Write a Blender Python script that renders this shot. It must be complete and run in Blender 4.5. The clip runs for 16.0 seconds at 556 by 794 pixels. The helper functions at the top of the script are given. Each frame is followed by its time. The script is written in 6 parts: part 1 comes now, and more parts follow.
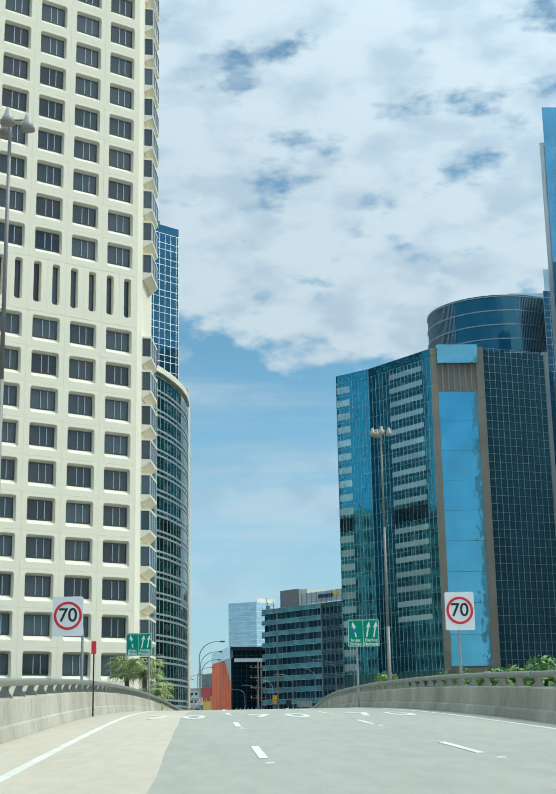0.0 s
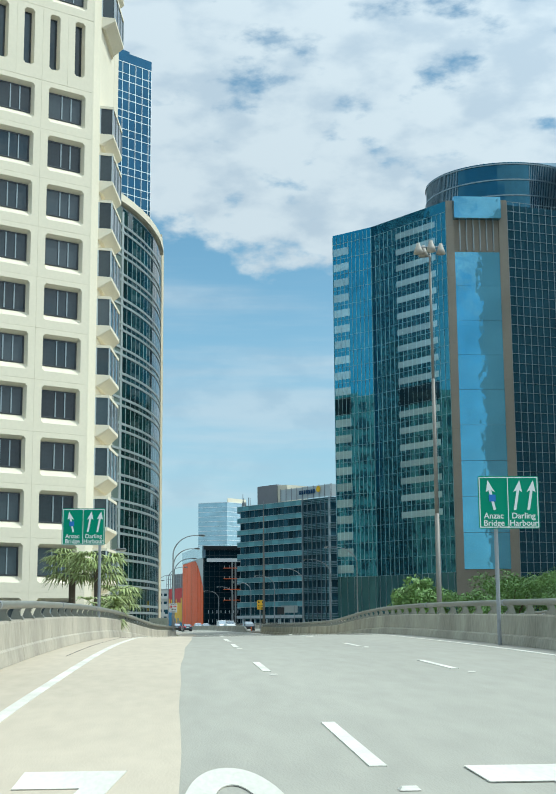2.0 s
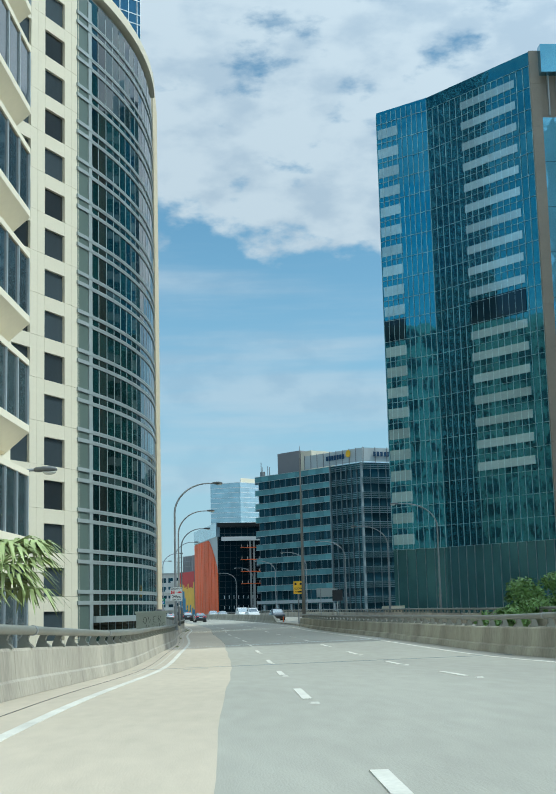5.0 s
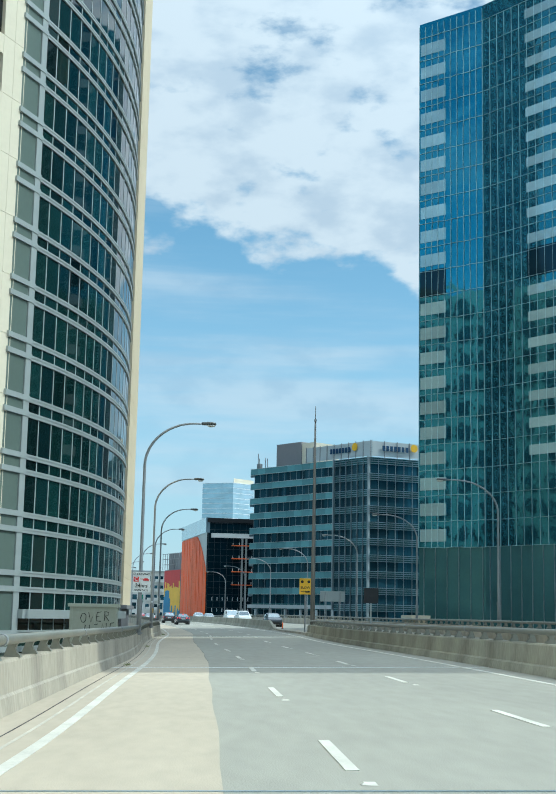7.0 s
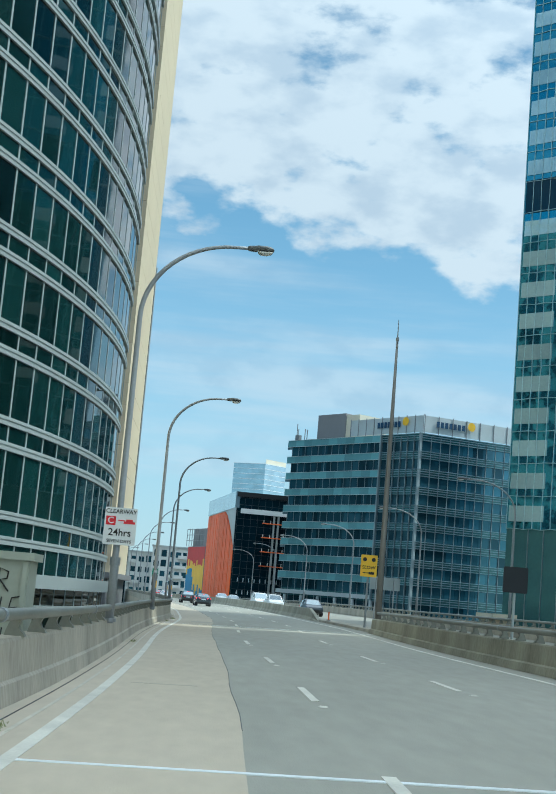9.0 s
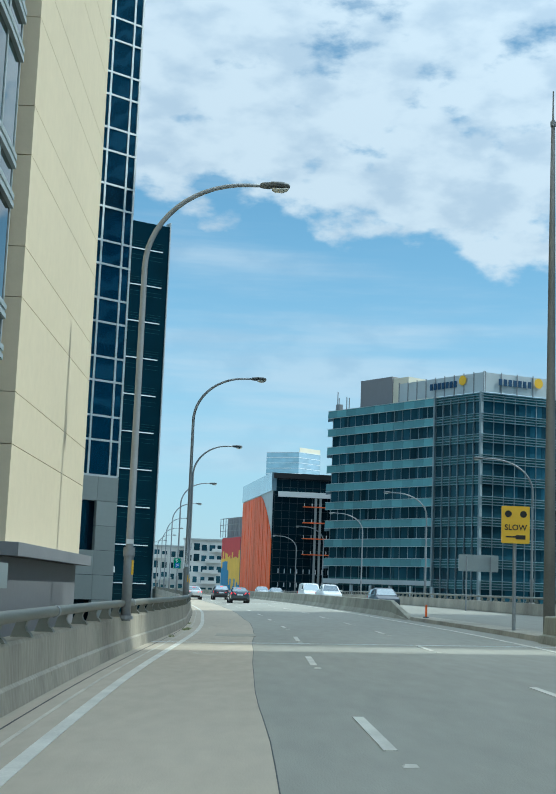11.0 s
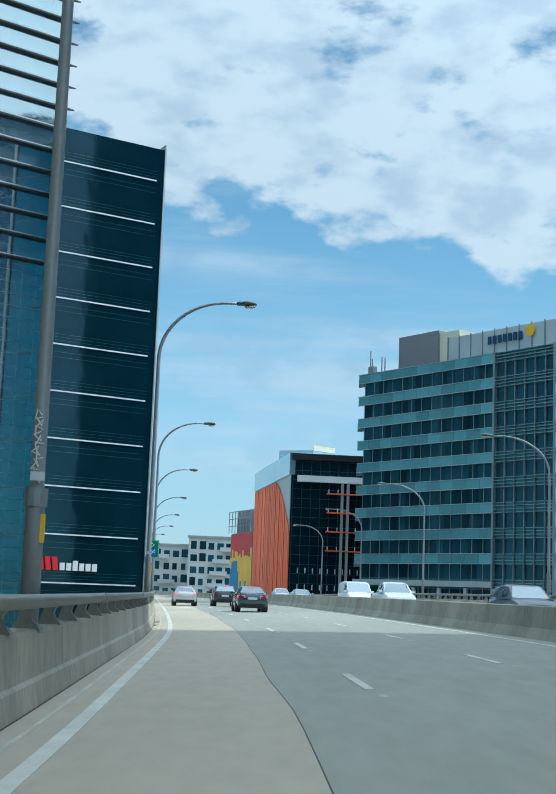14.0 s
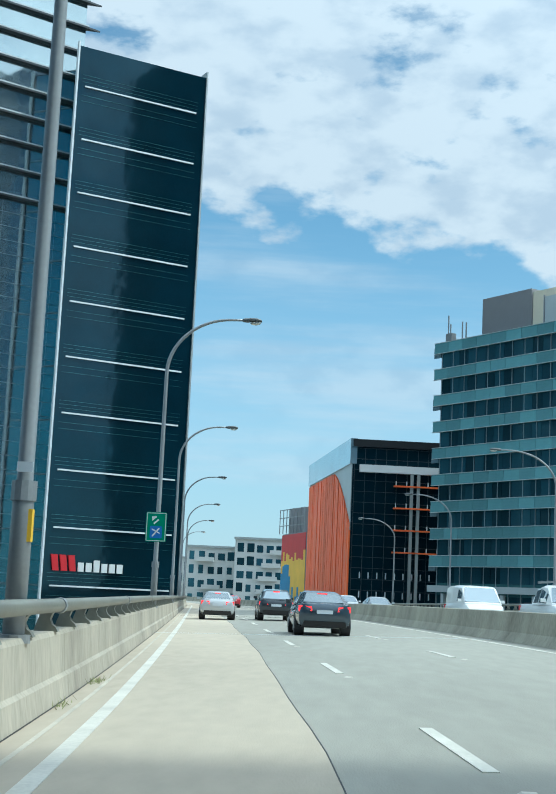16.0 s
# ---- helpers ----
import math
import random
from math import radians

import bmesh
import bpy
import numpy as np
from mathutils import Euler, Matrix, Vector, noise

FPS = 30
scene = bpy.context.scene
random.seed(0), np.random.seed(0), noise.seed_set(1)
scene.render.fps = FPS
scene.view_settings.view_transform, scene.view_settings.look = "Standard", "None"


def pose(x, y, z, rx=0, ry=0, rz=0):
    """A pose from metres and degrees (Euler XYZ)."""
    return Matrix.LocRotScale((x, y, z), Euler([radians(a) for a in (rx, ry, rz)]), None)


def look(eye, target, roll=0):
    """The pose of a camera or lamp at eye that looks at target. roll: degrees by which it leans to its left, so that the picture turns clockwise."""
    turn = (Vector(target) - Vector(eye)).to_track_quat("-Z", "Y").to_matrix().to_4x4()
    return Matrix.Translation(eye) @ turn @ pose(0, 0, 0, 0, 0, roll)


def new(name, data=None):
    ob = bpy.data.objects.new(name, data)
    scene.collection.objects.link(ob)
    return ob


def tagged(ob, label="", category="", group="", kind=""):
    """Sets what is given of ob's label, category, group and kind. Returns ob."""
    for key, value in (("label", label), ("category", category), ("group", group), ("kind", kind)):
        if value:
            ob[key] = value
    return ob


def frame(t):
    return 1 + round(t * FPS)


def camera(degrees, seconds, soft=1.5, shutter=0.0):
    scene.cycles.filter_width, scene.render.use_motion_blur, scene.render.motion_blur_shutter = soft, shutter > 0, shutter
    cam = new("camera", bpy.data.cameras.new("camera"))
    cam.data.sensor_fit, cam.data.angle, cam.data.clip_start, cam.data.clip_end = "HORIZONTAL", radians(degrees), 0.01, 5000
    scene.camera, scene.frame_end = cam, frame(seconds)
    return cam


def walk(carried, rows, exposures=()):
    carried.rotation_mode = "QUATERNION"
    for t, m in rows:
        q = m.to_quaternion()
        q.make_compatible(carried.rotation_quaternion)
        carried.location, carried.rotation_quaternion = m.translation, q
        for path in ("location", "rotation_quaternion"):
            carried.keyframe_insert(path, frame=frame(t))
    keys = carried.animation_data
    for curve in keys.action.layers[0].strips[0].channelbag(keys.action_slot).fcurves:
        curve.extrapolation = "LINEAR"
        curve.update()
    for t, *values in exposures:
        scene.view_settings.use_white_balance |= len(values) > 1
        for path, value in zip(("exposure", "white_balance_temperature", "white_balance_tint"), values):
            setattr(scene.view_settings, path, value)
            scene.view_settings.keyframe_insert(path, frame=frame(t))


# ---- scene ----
# ---- camera ----
cam = camera(24.0, 16.0, soft=1.5)
ROWS = [
    (0, (0.648, -1.965, -0.064), (1.070, 7.724, 2.375), -1.01),
    (0.5, (0.309, 6.646, 0.353), (0.802, 16.384, 2.575), -1.60),
    (1, (-0.191, 14.504, 0.616), (0.343, 24.243, 2.820), -0.95),
    (1.5, (-0.384, 23.167, 0.958), (0.193, 32.947, 2.965), -0.58),
    (2, (-0.567, 31.415, 1.311), (0.080, 41.245, 3.029), -0.40),
    (2.5, (-0.704, 39.119, 1.514), (0.090, 48.889, 3.493), -0.90),
    (3, (-0.764, 47.334, 1.678), (0.171, 57.086, 3.682), -1.41),
    (3.5, (-0.814, 54.555, 1.859), (0.014, 64.352, 3.685), -0.94),
    (4, (-0.714, 62.204, 2.009), (-0.084, 72.038, 3.709), -1.45),
    (4.2, (-0.734, 65.570, 2.005), (-0.160, 75.415, 3.661), -1.83),
    (6.3, (-0.059, 97.654, 1.802), (0.556, 107.508, 3.387), -0.35),
    (6.5, (-0.076, 100.067, 1.761), (0.552, 109.915, 3.378), -0.16),
    (7, (-0.099, 107.052, 1.768), (0.497, 116.898, 3.411), 1.15),
    (7.5, (-0.051, 113.828, 1.707), (0.512, 123.674, 3.358), 1.81),
    (8, (-0.010, 121.289, 1.638), (0.561, 131.144, 3.232), 1.84),
    (8.5, (-0.009, 128.258, 1.690), (0.512, 138.129, 3.203), 3.17),
    (9, (0.023, 135.019, 1.651), (0.354, 144.897, 3.178), 4.82),
    (9.2, (0.039, 137.892, 1.644), (0.307, 147.765, 3.215), 5.16),
    (11.5, (-0.183, 174.408, 1.465), (-0.091, 184.303, 2.905), 1.83),
    (12, (-0.413, 181.376, 1.405), (-0.309, 191.273, 2.832), 2.40),
    (12.5, (-0.492, 190.400, 1.378), (-0.435, 200.309, 2.725), 3.46),
    (13, (-0.489, 197.535, 1.340), (-0.448, 207.430, 2.789), 3.04),
    (13.5, (-0.543, 204.505, 1.258), (-0.490, 214.381, 2.828), 2.41),
    (14, (-0.619, 212.093, 1.258), (-0.593, 221.981, 2.750), 2.14),
    (14.5, (-0.718, 219.894, 1.294), (-0.704, 229.784, 2.770), 0.33),
    (15, (-1.020, 227.813, 1.266), (-1.142, 237.670, 2.948), 0.30),
    (15.5, (-1.316, 234.933, 1.234), (-1.606, 244.780, 2.950), 1.53),
    (16, (-1.689, 243.278, 1.300), (-2.049, 253.153, 2.831), 2.66),
]
walk(cam, [(t, look(e, g, r)) for t, e, g, r in ROWS], exposures=[(0, -0.06, 5170, -4), (1, -0.04, 5220, -3), (1.5, -0.06, 5220, -3), (2.5, 0.06, 5290, -3), (3, -0.13, 5200, -3), (4, -0.2, 5080, -4), (7.5, 0.1, 5050, -4), (11.5, 0.02, 4860, -5), (12.5, 0.01, 4750, -5), (14, 0.0, 4830, -5), (16, 0.08, 4960, -5)])

# ---- world, sun ----
SUN_DIR = Vector((0.80, -0.06, 1.02)).normalized()
world = bpy.data.worlds.new("sky")
scene.world = world
world.use_nodes = True
wn, wl = world.node_tree.nodes, world.node_tree.links
wn.clear()


def wnode(kind, **values):
    n = wn.new(kind)
    for key, v in values.items():
        n.inputs[int(key[1:])].default_value = v
    return n


def wmath(op, a, b=None, clamp=False):
    n = wn.new("ShaderNodeMath")
    n.operation, n.use_clamp = op, clamp
    for i, v in enumerate((a, b)):
        if v is None:
            continue
        if isinstance(v, (int, float)):
            n.inputs[i].default_value = v
        else:
            wl.new(v, n.inputs[i])
    return n.outputs[0]


def wramp(value, lo, hi):
    n = wn.new("ShaderNodeMapRange")
    n.interpolation_type = "SMOOTHSTEP"
    wl.new(value, n.inputs["Value"])
    n.inputs["From Min"].default_value, n.inputs["From Max"].default_value = lo, hi
    return n.outputs["Result"]


sky = wn.new("ShaderNodeTexSky")
sky.sky_type, sky.sun_disc = "NISHITA", False
sky.sun_elevation, sky.sun_rotation = radians(51), radians(102)
sky.air_density, sky.dust_density, sky.ozone_density = 1.0, 0.4, 2.5
coord = wn.new("ShaderNodeTexCoord")
split = wn.new("ShaderNodeSeparateXYZ")
wl.new(coord.outputs["Generated"], split.inputs[0])
up = wmath("MAXIMUM", split.outputs["Z"], 0.02)
flat = wn.new("ShaderNodeCombineXYZ")
wl.new(wmath("DIVIDE", split.outputs["X"], wmath("ADD", up, 0.75)), flat.inputs[0])
wl.new(wmath("DIVIDE", split.outputs["Y"], wmath("ADD", up, 0.75)), flat.inputs[1])
wl.new(split.outputs["Z"], flat.inputs[2])


def wnoise(scale, detail, rough, shift, stretch=(1, 1, 1)):
    m = wn.new("ShaderNodeMapping")
    m.inputs["Location"].default_value, m.inputs["Scale"].default_value = shift, stretch
    wl.new(flat.outputs[0], m.inputs["Vector"])
    n = wn.new("ShaderNodeTexNoise")
    n.inputs["Scale"].default_value, n.inputs["Detail"].default_value, n.inputs["Roughness"].default_value = scale, detail, rough
    wl.new(m.outputs[0], n.inputs["Vector"])
    return n.outputs["Fac"]


puffs = wnoise(21.0, 10, 0.53, (0.7, 0.25, 0.0), (1, 1, 1.35))
patches = wnoise(6.0, 4, 0.5, (3.1, 1.4, 0.4), (1, 1, 1.5))
streaks = wnoise(4.0, 6, 0.55, (1.3, 5.2, 0.0), (0.6, 0.6, 6.5))
# the bank of cumulus ends along a slanting lower edge
slant = wmath("ADD", split.outputs["Z"], wmath("MULTIPLY", split.outputs["X"], 0.22))
height = wramp(slant, 0.225, 0.315)
body = wmath("ADD", wmath("MULTIPLY", puffs, 1.0), wmath("MULTIPLY", patches, 0.55))
body = wmath("ADD", body, wmath("MULTIPLY", height, 0.52))
cover = wramp(body, 1.06, 1.26)
veil = wmath("MULTIPLY", wramp(streaks, 0.44, 0.72), wmath("MULTIPLY", wramp(split.outputs["Z"], 0.03, 0.10), 0.55))
cover = wmath("MAXIMUM", cover, veil)
shade = wnoise(21.0, 6, 0.50, (0.712, 0.262, 0.022), (1, 1, 1.35))
cloud = wn.new("ShaderNodeMix")
cloud.data_type = "RGBA"
wl.new(wramp(shade, 0.34, 0.58), cloud.inputs[0])
cloud.inputs[6].default_value, cloud.inputs[7].default_value = (6.7, 6.8, 6.9, 1), (8.75, 8.35, 7.9, 1)
clear = wn.new("ShaderNodeMix")
clear.data_type, clear.blend_type = "RGBA", "MULTIPLY"
clear.inputs[0].default_value = 1.0
wl.new(sky.outputs[0], clear.inputs[6])
clear.inputs[7].default_value = (1.62, 1.66, 1.33, 1)
# pale haze towards the horizon
haze = wn.new("ShaderNodeMix")
haze.data_type = "RGBA"
wl.new(wmath("MULTIPLY", wmath("SUBTRACT", 1.0, wramp(split.outputs["Z"], 0.0, 0.32)), 0.66), haze.inputs[0])
wl.new(clear.outputs[2], haze.inputs[6])
haze.inputs[7].default_value = (5.5, 6.3, 7.2, 1)
# clouds are brighter towards the sun
dot = wn.new("ShaderNodeVectorMath")
dot.operation = "DOT_PRODUCT"
wl.new(coord.outputs["Generated"], dot.inputs[0])
dot.inputs[1].default_value = SUN_DIR
glow = wmath("ADD", wmath("MULTIPLY", wmath("POWER", wmath("MAXIMUM", dot.outputs["Value"], 0.0), 3.0), 1.5), 0.96)
# and overhead, out of view: extra brightness added to fill the shaded road
glow = wmath("ADD", glow, wmath("MULTIPLY", wmath("POWER", up, 4.0), 1.5))
bright = wn.new("ShaderNodeVectorMath")
bright.operation = "SCALE"
wl.new(cloud.outputs[2], bright.inputs[0])
wl.new(glow, bright.inputs["Scale"])
mix = wn.new("ShaderNodeMix")
mix.data_type = "RGBA"
wl.new(cover, mix.inputs[0])
wl.new(haze.outputs[2], mix.inputs[6])
wl.new(bright.outputs[0], mix.inputs[7])
bg = wn.new("ShaderNodeBackground")
bg.inputs["Strength"].default_value = 0.088
wl.new(mix.outputs[2], bg.inputs["Color"])
wl.new(bg.outputs[0], wn.new("ShaderNodeOutputWorld").inputs["Surface"])

sun = bpy.data.lights.new("sun", "SUN")
sun.energy, sun.angle, sun.color = 2.8, radians(0.6), (1.0, 0.88, 0.70)
sun_ob = new("sun", sun)
sun_ob.matrix_world = look((0, 0, 200) , Vector((0, 0, 200)) - SUN_DIR)


# ---- materials ----
def material(name, color, rough=0.7, metal=0.0, var=0.12, scale=1.0, bump=0.0, bump_scale=20.0, spec=0.5, emit=0.0, stretch=(1, 1, 1), rand=0.0, coat=0.0, island=0.0):
    """Principled surface with two scales of noise in its colour and a fine relief."""
    m = bpy.data.materials.new(name)
    m.use_nodes = True
    n, l = m.node_tree.nodes, m.node_tree.links
    p = n["Principled BSDF"]
    p.inputs["Roughness"].default_value, p.inputs["Metallic"].default_value = rough, metal
    p.inputs["Specular IOR Level"].default_value, p.inputs["Coat Weight"].default_value = spec, coat
    tc = n.new("ShaderNodeTexCoord")
    mp = n.new("ShaderNodeMapping")
    mp.inputs["Scale"].default_value = stretch
    l.new(tc.outputs["Object"], mp.inputs["Vector"])
    big, fine = n.new("ShaderNodeTexNoise"), n.new("ShaderNodeTexNoise")
    big.inputs["Scale"].default_value, big.inputs["Detail"].default_value = 0.35 * scale, 5
    fine.inputs["Scale"].default_value, fine.inputs["Detail"].default_value = 9.0 * scale, 4
    for t in (big, fine):
        l.new(mp.outputs[0], t.inputs["Vector"])
    add = n.new("ShaderNodeMath")
    add.operation = "MULTIPLY_ADD"
    l.new(fine.outputs["Fac"], add.inputs[0])
    add.inputs[1].default_value = 0.5
    l.new(big.outputs["Fac"], add.inputs[2])
    last = add.outputs[0]
    if rand or island:
        if rand:
            src = n.new("ShaderNodeObjectInfo").outputs["Random"]
        else:
            src = n.new("ShaderNodeNewGeometry").outputs["Random Per Island"]
        more = n.new("ShaderNodeMath")
        more.operation = "MULTIPLY_ADD"
        l.new(src, more.inputs[0])
        more.inputs[1].default_value = rand or island
        l.new(last, more.inputs[2])
        last = more.outputs[0]
    r = n.new("ShaderNodeMapRange")
    l.new(last, r.inputs["Value"])
    r.inputs["From Min"].default_value, r.inputs["From Max"].default_value = 0.4, 1.1 + (rand or island)
    r.inputs["To Min"].default_value, r.inputs["To Max"].default_value = 1 - var, 1 + var
    mul = n.new("ShaderNodeVectorMath")
    mul.operation = "SCALE"
    mul.inputs[0].default_value = color
    l.new(r.outputs[0], mul.inputs["Scale"])
    l.new(mul.outputs[0], p.inputs["Base Color"])
    if bump:
        b = n.new("ShaderNodeBump")
        b.inputs["Strength"].default_value, b.inputs["Distance"].default_value = bump, 0.02
        t = n.new("ShaderNodeTexNoise")
        t.inputs["Scale"].default_value, t.inputs["Detail"].default_value = bump_scale, 4
        l.new(mp.outputs[0], t.inputs["Vector"])
        l.new(t.outputs["Fac"], b.inputs["Height"])
        l.new(b.outputs[0], p.inputs["Normal"])
    if emit:
        p.inputs["Emission Color"].default_value, p.inputs["Emission Strength"].default_value = (*color, 1), emit
    return m


def mirror_glass(name, color, wave=0.25, wave_scale=0.5, metal=0.75, rough=0.03, var=0.25, pane=0.0):
    """Coated curtain-wall glass: it mirrors the sky and the town, a little warped from pane to pane."""
    m = material(name, color, rough=rough, metal=metal, var=var, scale=0.6, rand=pane)
    n, l = m.node_tree.nodes, m.node_tree.links
    p = n["Principled BSDF"]
    tc = n.new("ShaderNodeTexCoord")
    t = n.new("ShaderNodeTexNoise")
    t.inputs["Scale"].default_value, t.inputs["Detail"].default_value = wave_scale, 2
    l.new(tc.outputs["Object"], t.inputs["Vector"])
    b = n.new("ShaderNodeBump")
    b.inputs["Strength"].default_value, b.inputs["Distance"].default_value = wave, 0.08
    l.new(t.outputs["Fac"], b.inputs["Height"])
    l.new(b.outputs[0], p.inputs["Normal"])
    return m


